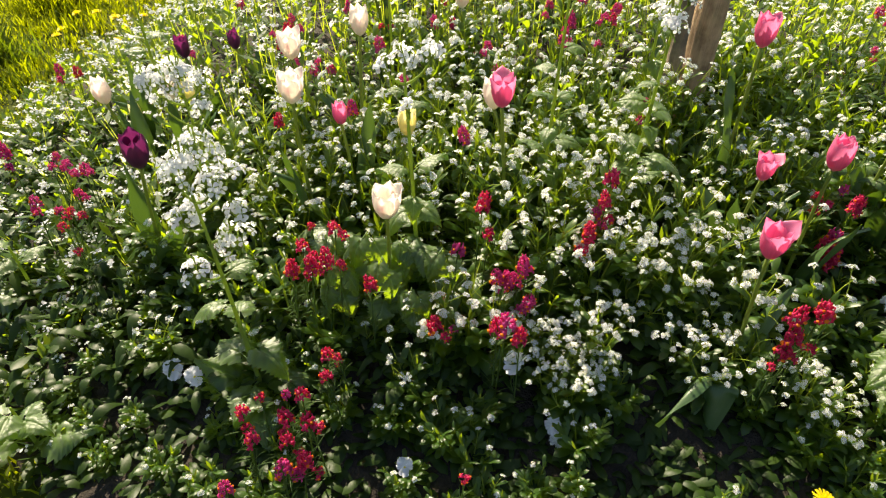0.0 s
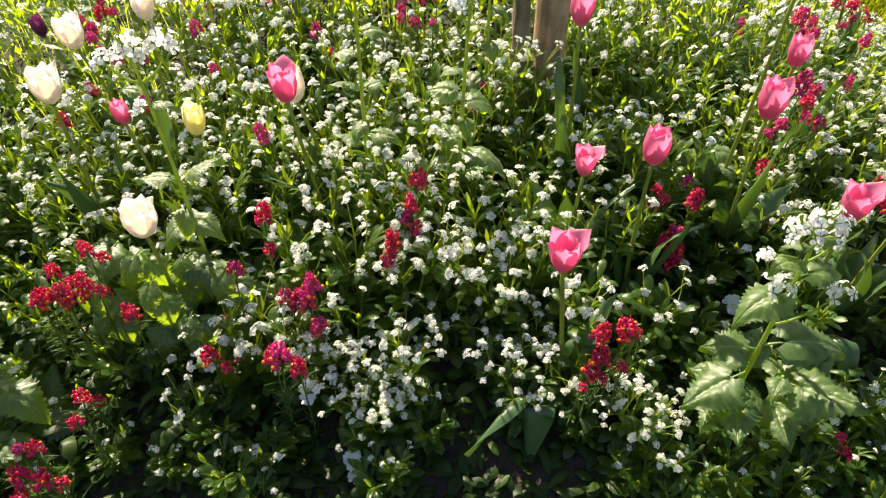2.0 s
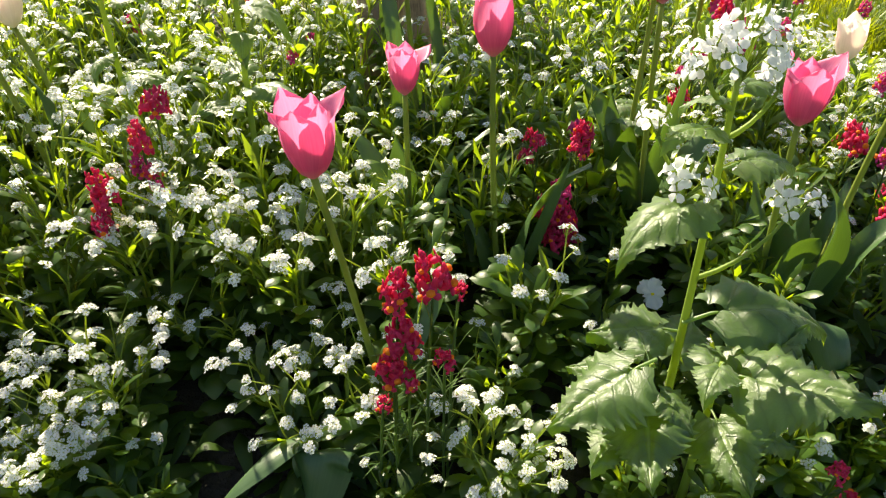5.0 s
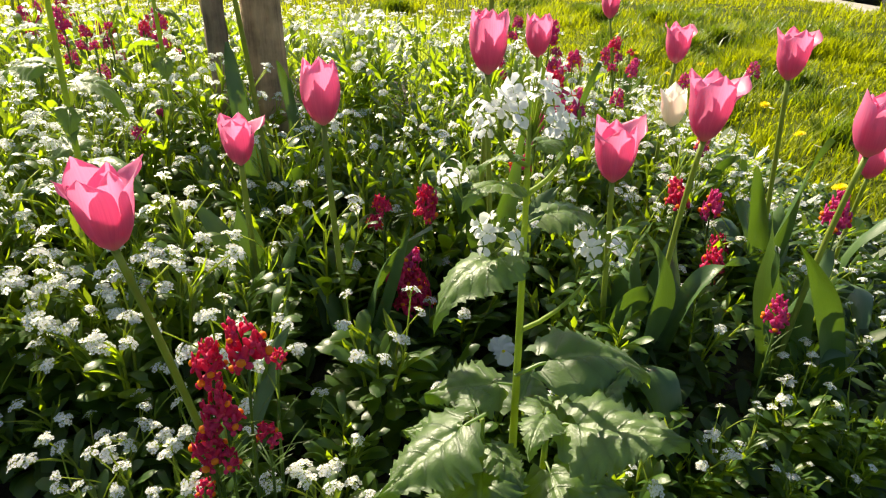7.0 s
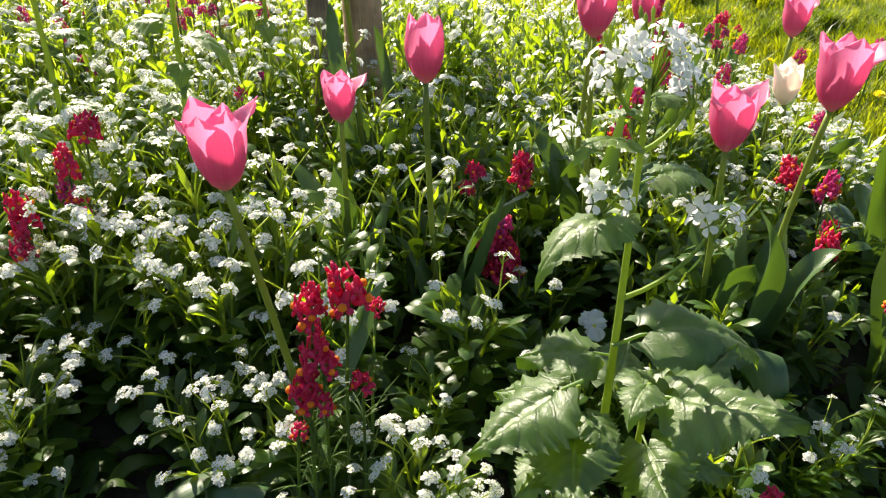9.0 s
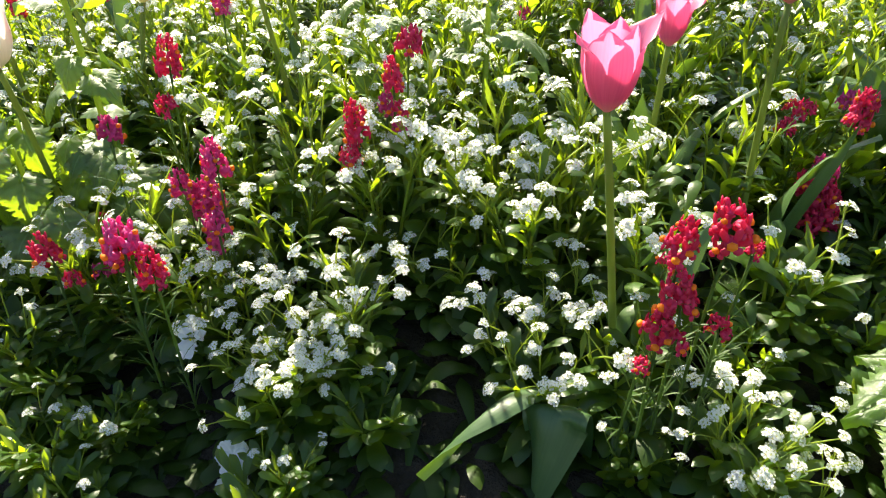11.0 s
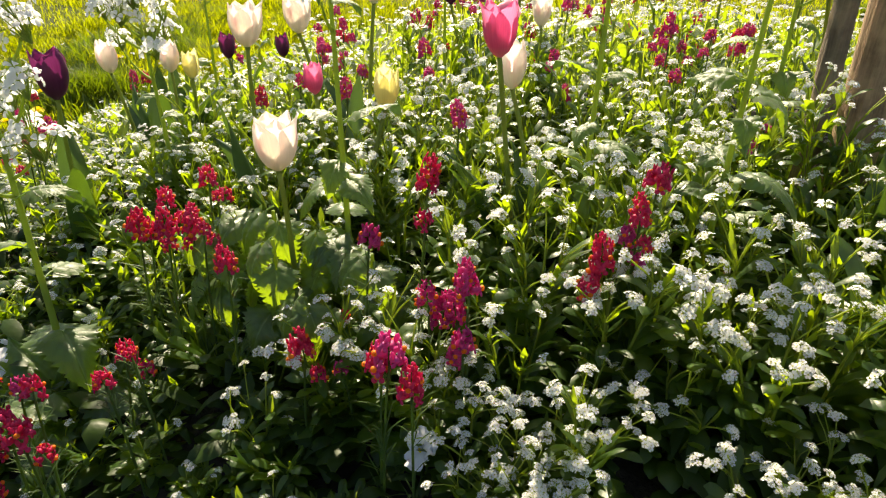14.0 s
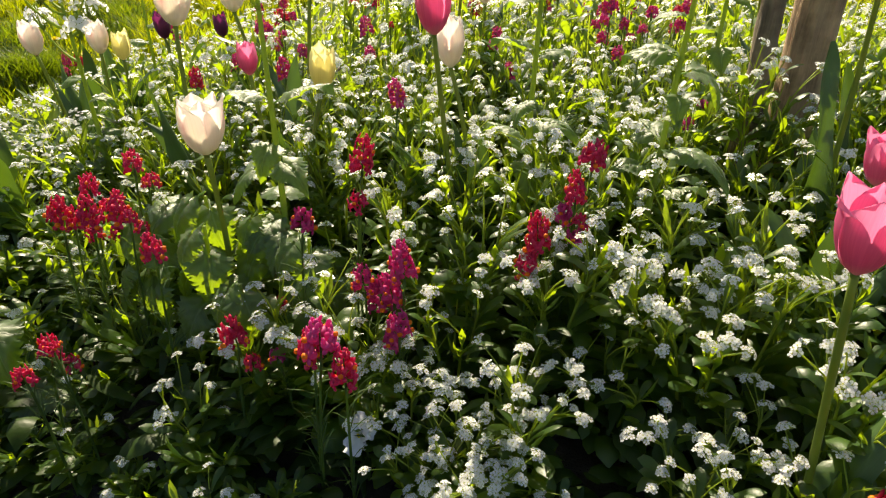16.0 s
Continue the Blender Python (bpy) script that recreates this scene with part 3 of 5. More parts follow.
for x, y, z, s, v in [(-0.089, 0.79, 0.392, 1.1, 3), (0.095, 1.06, 0.432, 1.0, 0), (-0.56, 1.19, 0.38, 0.9, 0), (-0.265, 1.01, 0.474, 1.1, 3),
                      (-0.303, 1.21, 0.464, 1.1, 3), (-0.161, 1.2, 0.512, 0.95, 0), (-0.7, 1.19, 0.37, 0.95, 0), (0.045, 1.5, 0.45, 0.9, 1), (0.0, 1.52, 0.515, 0.9, 0)]:
    tulip("cream", x, y, z, s, v, CREAM, rng, spin=rng.uniform(10, 40), own=[(2, 100, 0.7), (5, 200, 0.65)] if z == 0.392 else ())
tulip("cream", 1.176, 1.1, 0.341, 0.95, 1, "creamy white tulip among pink ones near the lawn", rng)
for x, y, z, s, v in [(-0.067, 1.02, 0.397, 0.9, 0), (-0.525, 1.2, 0.366, 0.78, 0), (-0.72, 1.33, 0.24, 0.7, 0)]:
    tulip("yellow", x, y, z, s, v, "pale yellow tulip on a slim stem", rng)
for x, y, z, s, v in [(-0.522, 0.915, 0.4, 1.05, 1), (-0.606, 1.42, 0.36, 0.8, 1), (-0.496, 1.46, 0.362, 0.75, 0), (-0.187, 1.66, 0.466, 0.9, 1),
                      (0.014, 1.98, 0.475, 0.9, 0), (0.225, 2.0, 0.48, 0.9, 0), (0.38, 2.0, 0.49, 0.9, 0), (0.552, 1.98, 0.49, 0.9, 0)]:
    tulip("purple", x, y, z, s, v, "deep purple tulip on a slim stem", rng)

leaf_rng = random.Random(23)
for x, a, b, c, half, side in [
        (0.467, (0.5, 0.69, 0.06), (0.43, 0.635, 0.215), (0.344, 0.575, 0.1), 0.016, (0.5, -0.86, 0.1)),
        (0.467, (0.47, 0.65, 0.04), (0.435, 0.62, 0.28), (0.43, 0.575, -0.03), 0.036, (1, -0.3, 0)),
        (0.893, (0.925, 0.76, 0.06), (0.9, 0.66, 0.33), (0.935, 0.635, 0.075), 0.026, (1, 0, 0)),
        (0.893, (0.95, 0.775, 0.08), (0.99, 0.755, 0.24), (0.93, 0.75, 0.31), 0.016, (1, 0.2, 0)),
        (0.99, (0.99, 0.785, 0.1), (1.02, 0.78, 0.26), (1.08, 0.77, 0.25), 0.015, (0.5, -0.5, 0.5)),
        (1.189, (1.22, 0.9, 0.07), (1.17, 0.87, 0.22), (1.09, 0.83, 0.11), 0.028, (0.1, -0.5, 0.8)),
        (1.189, (1.22, 0.905, 0.1), (1.18, 0.87, 0.26), (1.13, 0.85, 0.33), 0.016, (1, -0.2, 0.2)),
        (1.189, (1.23, 0.9, 0.1), (1.2, 0.87, 0.28), (1.23, 0.85, 0.36), 0.014, (1, 0, 0)),
        (1.141, (1.18, 0.72, 0.06), (1.17, 0.7, 0.2), (1.06, 0.69, 0.31), 0.02, (1, -0.3, 0.2)),
        (1.141, (1.17, 0.73, 0.06), (1.21, 0.72, 0.23), (1.12, 0.7, 0.13), 0.024, (0.6, -0.6, 0.5)),
        (0.545, (0.543, 1.045, 0.2), (0.54, 1.04, 0.36), (0.527, 1.089, 0.453), 0.0185, (1, 0.1, 0)),
        (0.545, (0.6, 1.2, 0.2), (0.61, 1.2, 0.34), (0.585, 1.21, 0.41), 0.014, (1, 0.2, 0)),
        (0.807, (0.83, 0.93, 0.14), (0.84, 0.93, 0.3), (0.87, 0.92, 0.42), 0.016, (1, -0.3, 0)),
        (0.937, (0.96, 1.1, 0.14), (0.98, 1.08, 0.3), (1.02, 1.06, 0.42), 0.016, (1, -0.3, 0)),
        (0.625, (0.65, 0.855, 0.12), (0.68, 0.84, 0.2), (0.705, 0.83, 0.31), 0.01, (1, -0.2, 0))]:
    leaf_along(MADE[x], a, b, c, half, side, leaf_rng, leaf_rng.uniform(-0.9, 0.9))


# ---- honesty ----
def honesty_leaf(rng, length, width, droop, name="leaf"):
    """Heart-shaped toothed leaf from the origin along +x, with veins pressed in."""
    sh = Shape()
    nu, nv = 36, 8
    verts, uvs = [], []
    seed = rng.uniform(0, 50)
    for i in range(nu + 1):
        u = i / nu
        w = width * 0.56 * (min(1, (u + 0.02) / 0.22) ** 0.55) * max(0.0, 1 - (max(0, u - 0.16) / 0.84) ** 1.25)
        tooth = 1.0 + ((0.17, 0.04, -0.09)[i % 3]) * (u < 0.97)
        for k in range(-nv, nv + 1):
            v = k / nv
            a = abs(v)
            ww = w * (1 + (tooth - 1) * max(0, (a - 0.7) / 0.3)) * v
            back = -0.16 * length * (a ** 1.5) * max(0, 1 - u * 4) - 0.04 * length * a * (1 - u)
            rib = abs(math.sin((u * 5.5 - a * 1.6) * math.pi)) ** 0.6 - 0.5
            quilt = noise.noise((u * 14, v * 8, seed)) * 0.018 + noise.noise((u * 30, v * 18, seed)) * 0.008
            puff = width * (0.055 * rib * min(1, 3 * a) * (1 - u * 0.5) + quilt + 0.06 * min(1, a * 5) + 0.09 * math.sin(7 * u + 3 * v + seed) * a * a)
            x = length * (u * (1 - 0.14 * droop * u)) + back
            z = length * (0.2 * u - 0.4 * droop * u * u) + puff - 0.1 * width * a * a * (1 + u)
            verts.append((x, ww, z))
            uvs.append((0.5 + 0.5 * v, u))
    m = 2 * nv + 1
    sh.add(verts, [(i * m + k, i * m + k + 1, (i + 1) * m + k + 1, (i + 1) * m + k) for i in range(nu) for k in range(m - 1)], 0, uvs)
    st = [(-0.3 * length, 0, -0.1 * length), (-0.1 * length, 0, -0.01 * length), (0.05 * length, 0, 0.0)]
    tube(sh, st, [0.0018, 0.0014, 0.001], 5)
    return sh.mesh(name, [M_HON_LEAF])


rng = random.Random(31)
HON_LEAVES = [honesty_leaf(rng, 0.088 * s, 0.068 * s * w, d) for s, w, d in ((1.0, 1.0, 0.9), (1.1, 0.9, 1.5), (0.9, 1.1, 0.5), (1.05, 1.0, 1.9), (0.95, 0.95, 1.2), (1.05, 1.1, 0.25))]


def honesty_cluster(rng, count, spread):
    """Four-petalled white flowers and buds in a loose dome; stalks included."""
    sh = Shape()
    for i in range(count):
        a, h = rng.uniform(0, 2 * math.pi), rng.random()
        rad = spread * h ** 0.6 * rng.uniform(0.8, 1.25)
        p = Vector((rad * math.cos(a), rad * math.sin(a), spread * (0.7 - 0.8 * h) + rng.uniform(-0.008, 0.006)))
        tube(sh, [(0, 0, -spread * 0.8), p * 0.6, p], [0.0008, 0.0006, 0.0006], 4, 1)
        d = Vector((p.x * 1.1 + rng.uniform(-0.01, 0.01), p.y * 1.1 + rng.uniform(-0.01, 0.01), spread * rng.uniform(0.3, 0.9))).normalized()
        fr = Matrix.Translation(p) @ d.to_track_quat("Z", "Y").to_matrix().to_4x4() @ Matrix.Rotation(rng.uniform(0, 3), 4, "Z")
        size = rng.uniform(0.0068, 0.0094)
        for q in range(4):
            t = Matrix.Rotation(q * math.pi / 2 + rng.uniform(-0.15, 0.15), 4, "Z")
            vs = [(0.0008, 0, 0), (size * 0.45, -size * 0.3, 0.0008), (size * 0.5, 0, 0.0016), (size * 0.45, size * 0.3, 0.0008), (size * 0.85, -size * 0.42, 0.0004), (size * 0.93, 0, -0.0006),
                  (size * 0.85, size * 0.42, 0.0004), (size * 1.08, -size * 0.2, -0.0012), (size * 1.08, size * 0.2, -0.0012)]
            sh.add([fr @ t @ Vector(v) for v in vs], [(0, 1, 2), (0, 2, 3), (1, 4, 5, 2), (2, 5, 6, 3), (4, 7, 5), (5, 8, 6), (5, 7, 8)], 0)
    for i in range(count // 4):
        a = rng.uniform(0, 2 * math.pi)
        p = Vector((spread * 0.3 * math.cos(a), spread * 0.3 * math.sin(a), spread * rng.uniform(0.6, 0.9)))
        tube(sh, [p * 0.5, p, p * 1.06 + Vector((0, 0, 0.003)), p * 1.1 + Vector((0, 0, 0.005))], [0.0006, 0.0012, 0.0016, 0.0004], 5, 1)
    return sh.mesh("flower_head", [M_HON_PETAL, M_HON_STEM])


HON_CLUSTERS = [honesty_cluster(rng, n, s) for n, s in ((18, 0.024), (13, 0.02), (24, 0.03), (7, 0.014))]


def honesty(x, y, top, heads, leaves, label, rng, lean=(0.0, 0.0), rosette=0, size=0.8, hang=0.0):
    """heads: (height share, angle, reach, cluster); leaves: (height share, angle, leaf, scale)."""
    base = tagged(new("honesty_plant"), label, "flowering plant", "honesty plants in the bed")
    z0 = soil_height(x, y)
    base.location = (x, y, z0)
    H = top - z0
    st = Shape()
    line = bezier((0, 0, -0.03), (lean[0] * 0.3, lean[1] * 0.3, H * 0.5), (lean[0], lean[1], H - 0.02), 16)
    tube(st, line, [0.0045 - 0.0025 * i / 15 for i in range(16)], 8)

    def at(u):
        k = u * 15
        j = min(14, int(k))
        return line[j].lerp(line[j + 1], k - j)
    sides = []
    for u, a, reach, c in heads:
        p = at(u)
        d = Vector((math.cos(radians(a)), math.sin(radians(a)), 0))
        tip = p + d * reach + Vector((0, 0, reach * 0.9 + 0.004))
        if reach > 0.005:
            tube(st, bezier(p, p + d * reach * 0.7 + Vector((0, 0, reach * 0.25)), tip, 6), [0.0022, 0.002, 0.0018, 0.0016, 0.0014, 0.0012], 6)
        sides.append((tip, d, c))
    part("stem", st.mesh("stem", [M_HON_STEM]), base)
    for tip, d, c in sides:
        part("flower_head", HON_CLUSTERS[c], base, Matrix.Translation(tip + Vector((0, 0, 0.008))) @ pose(0, 0, 0, rng.uniform(-15, 15), rng.uniform(-15, 15), rng.uniform(0, 360)))
    for u, a, k, s in leaves:
        p = at(u)
        s *= size
        face = 26 if k == 5 else 0      # broad low leaves turn their upper side to the light
        m = Matrix.Translation(p) @ pose(0, 0, 0, 0, 0, a) @ Matrix.Translation((0.026 * s, 0, 0.008 * s)) @ pose(0, 0, 0, rng.uniform(-18, 18) * (0.4 if k == 5 else 1.0) - face * math.sin(radians(a)), rng.uniform(-10, 12) * (0.5 if k == 5 else 1.0) + hang - face * math.cos(radians(a)) + 0.2 * face, rng.uniform(-12, 12)) @ Matrix.Scale(s, 4)
        part("leaf", HON_LEAVES[k], base, m)
    for k in range(rosette):
        a = 360 / rosette * k + rng.uniform(-20, 20)
        m = Matrix.Translation((0, 0, rng.uniform(0.02, 0.05))) @ pose(0, 0, 0, 0, 0, a) @ Matrix.Translation((0.03, 0, 0)) @ pose(0, 0, 0, 0, rng.uniform(-35, -5), 0) @ Matrix.Scale(rng.uniform(0.8, 1.1), 4)
        part("leaf", rng.choice(HON_LEAVES), base, m)
    return base


rng = random.Random(41)
HON = "white honesty in flower with large toothed green leaves"
honesty(0.762, 0.645, 0.475, [(1.0, 0, 0.0, 2), (0.92, 195, 0.028, 1), (0.86, 8, 0.034, 3), (0.74, 190, 0.055, 3), (0.68, 200, 0.03, 1), (0.55, -5, 0.06, 1)],
        [(0.72, 208, 1, 0.85), (0.46, -20, 1, 1.1), (0.8, -8, 4, 0.6), (0.87, 195, 0, 0.55), (0.4, 165, 2, 0.8), (0.3, 60, 2, 0.8), (0.95, 30, 0, 0.4), (0.93, 170, 0, 0.35)], HON, rng, (-0.008, 0.0), 0, 1.0)
honesty(0.715, 0.6, 0.26, [], [(0.95, 200, 5, 0.85), (0.9, 150, 5, 0.6), (0.75, 255, 5, 0.75), (0.6, 215, 2, 0.7), (0.85, 290, 0, 0.5), (1.0, 100, 0, 0.4)], "low leafy honesty plant with broad toothed leaves", rng, (0.0, 0.0), 0, 1.0)
honesty(0.765, 0.59, 0.265, [], [(0.95, -50, 5, 0.9), (0.85, 10, 5, 0.75), (0.7, -95, 5, 0.7), (1.0, 230, 0, 0.45), (0.9, 80, 0, 0.5), (0.6, -30, 2, 0.7)], "low leafy honesty plant with broad toothed leaves", rng, (0.0, 0.0), 0, 1.0)
honesty(-0.31, 0.66, 0.53, [(1.0, 0, 0.0, 2), (0.97, 60, 0.03, 2), (0.9, 330, 0.045, 0), (0.66, 30, 0.03, 2), (0.9, 150, 0.03, 1), (0.86, 20, 0.05, 0), (0.8, 240, 0.03, 1), (0.7, 120, 0.05, 0), (0.62, 250, 0.04, 0), (0.75, 0, 0.05, 1)],
        [(0.62, 30, 0, 0.7), (0.5, 200, 1, 0.85), (0.42, 100, 4, 0.9), (0.3, -20, 3, 1.0), (0.24, 150, 0, 1.15), (0.15, 260, 2, 1.2)], HON, rng, (-0.03, 0.03), 4)
honesty(-0.455, 1.04, 0.5, [(1.0, 0, 0.0, 0), (0.95, 300, 0.025, 0), (0.88, 250, 0.03, 2), (0.9, 180, 0.03, 1), (0.85, 0, 0.04, 1), (0.8, 60, 0.03, 0), (0.82, 200, 0.055, 0), (0.72, 330, 0.035, 1), (0.7, 180, 0.05, 1)],
        [(0.62, 180, 1, 0.6), (0.55, 0, 0, 0.55), (0.4, 100, 4, 0.7), (0.3, 250, 0, 0.8)], HON, rng, (-0.015, 0.0), 3)
honesty(-0.045, 0.855, 0.6, [(1.0, 0, 0.0, 1), (0.93, 10, 0.04, 1), (0.93, 200, 0.03, 3), (0.8, 280, 0.03, 3)],
        [(0.9, 185, 0, 0.4), (0.86, -10, 0, 0.45), (0.6, 35, 2, 0.85), (0.6, 172, 2, 0.75), (0.5, 270, 3, 0.6), (0.46, 320, 1, 0.7), (0.44, 215, 3, 0.75), (0.36, 120, 0, 0.8), (0.32, 250, 1, 0.8), (0.3, 300, 3, 0.85), (0.22, 10, 2, 0.85), (0.2, 200, 4, 0.85)], HON, rng, (-0.012, 0.012), 3)
honesty(0.2, 1.05, 0.66, [(1.0, 0, 0.0, 2), (0.86, 60, 0.04, 0)], [(0.75, 15, 1, 0.65), (0.68, 170, 0, 0.6), (0.58, 200, 2, 0.7), (0.56, 30, 2, 0.6), (0.45, 255, 1, 0.6), (0.4, 340, 0, 0.8), (0.36, 160, 2, 0.8), (0.3, 290, 3, 0.8), (0.25, 60, 4, 0.8)], HON, rng, (0.008, 0.0), 3)
honesty(0.355, 0.995, 0.66, [(1.0, 0, 0.0, 2), (0.82, 250, 0.04, 0), (0.8, 100, 0.04, 1)], [(0.6, 172, 0, 0.8), (0.56, 20, 3, 0.85), (0.52, 290, 3, 0.5), (0.4, -35, 1, 1.05), (0.68, 200, 1, 0.5), (0.48, 285, 4, 0.5), (0.42, 120, 2, 0.8), (0.36, 200, 0, 0.75), (0.3, 20, 2, 0.8)], HON, rng, (0.02, 0.01), 3)
honesty(0.43, 1.24, 0.62, [(1.0, 0, 0.0, 2), (0.75, 320, 0.05, 0)], [(0.6, 170, 1, 0.6), (0.45, 20, 0, 0.7), (0.55, 280, 3, 0.55), (0.4, 230, 1, 0.7), (0.7, 330, 1, 0.5)], HON, rng, (0.0, 0.0), 2)
honesty(-0.75, 1.55, 0.5, [(1.0, 0, 0.0, 0), (0.85, 60, 0.03, 1)], [(0.6, 0, 0, 0.8), (0.5, 200, 0, 0.8)], HON, rng, (0.0, 0.0), 2)
honesty(-0.12, 1.42, 0.54, [(1.0, 0, 0.0, 2), (0.9, 60, 0.03, 1)], [(0.7, 0, 0, 0.6), (0.5, 200, 0, 0.8)], HON, rng, (0.0, 0.0), 2)
honesty(-0.07, 0.84, 0.29, [], [(0.95, 250, 0, 0.6), (0.85, 310, 3, 0.75), (0.8, 190, 1, 0.65), (0.7, 275, 1, 0.8), (0.6, 215, 3, 0.75), (0.6, 345, 3, 0.8), (0.95, 60, 0, 0.6)], "dense leafy honesty plant with drooping toothed leaves", rng, (0, 0), 1, 0.8, 38)
honesty(-0.1, 0.78, 0.3, [], [(0.95, 250, 1, 0.7), (0.8, 300, 3, 0.8), (0.7, 190, 1, 0.75), (0.6, 340, 3, 0.8), (0.5, 260, 3, 0.85)], "dense leafy honesty plant with drooping toothed leaves", rng, (0, 0), 1, 0.8, 38)
honesty(-0.13, 0.83, 0.31, [], [(0.95, 240, 1, 0.85), (0.9, 320, 3, 0.8), (0.8, 180, 3, 0.9), (0.7, 280, 1, 0.95), (0.6, 60, 2, 0.9), (0.6, 220, 3, 0.9), (0.5, 330, 0, 0.9)], "dense leafy honesty plant with drooping toothed leaves", rng, (0, 0), 1, 0.8, 38)
honesty(0.0, 0.82, 0.28, [], [(0.95, 230, 1, 0.75), (0.85, 300, 3, 0.75), (0.8, 170, 0, 0.8), (0.7, 260, 1, 0.85), (0.6, 20, 2, 0.8), (0.6, 330, 3, 0.8)], "dense leafy honesty plant with drooping toothed leaves", rng, (0, 0), 1, 0.8, 38)
honesty(-0.18, 0.79, 0.3, [], [(0.95, 260, 1, 0.8), (0.9, 190, 3, 0.8), (0.8, 320, 0, 0.8), (0.7, 230, 1, 0.9), (0.6, 90, 2, 0.8), (0.6, 290, 3, 0.9)], "dense leafy honesty plant with drooping toothed leaves", rng, (0, 0), 1, 0.8, 38)
honesty(-0.05, 0.755, 0.25, [], [(0.95, 240, 1, 0.65), (0.9, 310, 3, 0.7), (0.8, 180, 0, 0.7), (0.7, 270, 1, 0.75), (0.6, 40, 2, 0.7)], "dense leafy honesty plant with drooping toothed leaves", rng, (0, 0), 1, 0.8, 38)
honesty(-0.2, 0.9, 0.27, [], [(0.95, 260, 1, 1.1), (0.85, 180, 3, 1.0), (0.8, 320, 1, 1.0), (0.6, 230, 0, 1.1)], "leafy honesty plant not yet in flower", rng, (0, 0), 2)
honesty(0.72, 1.2, 0.28, [], [(0.7, 20, 0, 1.1), (0.65, 150, 1, 1.0), (0.5, 270, 4, 1.0), (0.8, 300, 2, 0.9), (0.8, 80, 2, 0.9)], "leafy honesty plant not yet in flower beside the stake", rng, (0, 0), 4)

honesty(0.82, 1.06, 0.3, [], [(0.9, 200, 0, 0.9), (0.8, 290, 2, 1.0), (0.7, 20, 1, 1.0), (0.6, 110, 4, 0.9), (0.95, 330, 0, 0.7)], "leafy honesty plant not yet in flower beside the stake", rng, (0, 0), 3)
honesty(-0.69, 0.59, 0.15, [], [(0.9, 280, 2, 0.85), (0.8, 200, 2, 0.9), (0.7, 340, 0, 0.8), (0.6, 90, 4, 0.8)], "low leafy honesty plant with broad toothed leaves", rng, (0, 0), 2)
honesty(-0.82, 0.9, 0.22, [], [(0.9, 180, 2, 0.9), (0.8, 250, 0, 0.8), (0.7, 60, 1, 0.8)], "leafy honesty plant not yet in flower", rng, (0, 0), 2)


# ---- toadflax ----
def ball(sh, fr, c, radii, slot, sides=6):
    """A small rounded lobe."""
    vs = [(0, 0, -1)] + [(k * math.cos(2 * math.pi * q / sides), k * math.sin(2 * math.pi * q / sides), z) for k, z in ((0.8, -0.6), (1.0, 0.15), (0.66, 0.75)) for q in range(sides)] + [(0, 0, 1)]
    n = sides
    fs = [(0, 1 + (q + 1) % n, 1 + q) for q in range(n)] + [(1 + i * n + q, 1 + i * n + (q + 1) % n, 1 + (i + 1) * n + (q + 1) % n, 1 + (i + 1) * n + q) for i in range(2) for q in range(n)]
    fs += [(1 + 2 * n + q, 1 + 2 * n + (q + 1) % n, 1 + 3 * n) for q in range(n)]
    sh.add([fr @ (Vector(c) + Vector((v[0] * radii[0], v[1] * radii[1], v[2] * radii[2]))) for v in vs], fs, slot)


def toadflax_spike(rng, length, count, petal):
    """A dense head of rounded two-lipped flowers round a stem; the head's foot at the origin."""
    sh = Shape()
    for i in range(count):
        u = (i + rng.random()) / count
        a = i * 2.4 + rng.uniform(-0.4, 0.4)
        wide = 0.0062 * (1.1 - 0.7 * u * u) + rng.uniform(-0.001, 0.003)
        p = Vector((wide * math.cos(a), wide * math.sin(a), length * u))
        d = Vector((math.cos(a), math.sin(a), rng.uniform(-0.15, 0.4))).normalized()
        up = Vector((0, 0, 1)) - d * d.z
        fr = Matrix.Translation(p) @ Matrix((up.normalized(), d.cross(up).normalized(), d)).transposed().to_4x4()
        s = 0.0066 * rng.uniform(0.8, 1.15) * (1.12 - 0.5 * u * u)
        ball(sh, fr, (0, 0, 0.1 * s), (0.55 * s, 0.6 * s, 0.85 * s), 0)
        for e in (-1, 1):
            ball(sh, fr @ Matrix.Rotation(e * 0.35, 4, "Z"), (0.9 * s, e * 0.2 * s, 0.5 * s), (0.72 * s, 0.34 * s, 0.15 * s), 0)
            ball(sh, fr, (-0.56 * s, e * 0.46 * s, 0.6 * s), (0.42 * s, 0.42 * s, 0.18 * s), 0)
        if rng.random() < 0.6 and u < 0.92:
            ball(sh, fr, (0.0, 0, 0.9 * s), (0.42 * s, 0.46 * s, 0.36 * s), 1)
    for i in range(4):
        a = rng.uniform(0, 6.3)
        fr = Matrix.Translation((0.002 * math.cos(a), 0.002 * math.sin(a), length * (0.96 + 0.05 * i)))
        ball(sh, fr, (0, 0, 0), (0.0021, 0.0021, 0.0028), 0, 5)
    tube(sh, [(0, 0, -0.01), (0, 0, length * 0.9)], [0.001, 0.0006], 5, 2)
    return sh.mesh("flower_spike", [petal, M_LIN_PALATE, M_LIN_LEAF])


rng = random.Random(51)
SIZES = ((0.023, 10), (0.03, 12), (0.019, 8), (0.036, 14), (0.013, 5))
SPIKES = [toadflax_spike(rng, L, n, M_LIN_PETAL) for L, n in SIZES]
PINK_SPIKES = [toadflax_spike(rng, L, n, M_LIN_PINK) for L, n in SIZES]


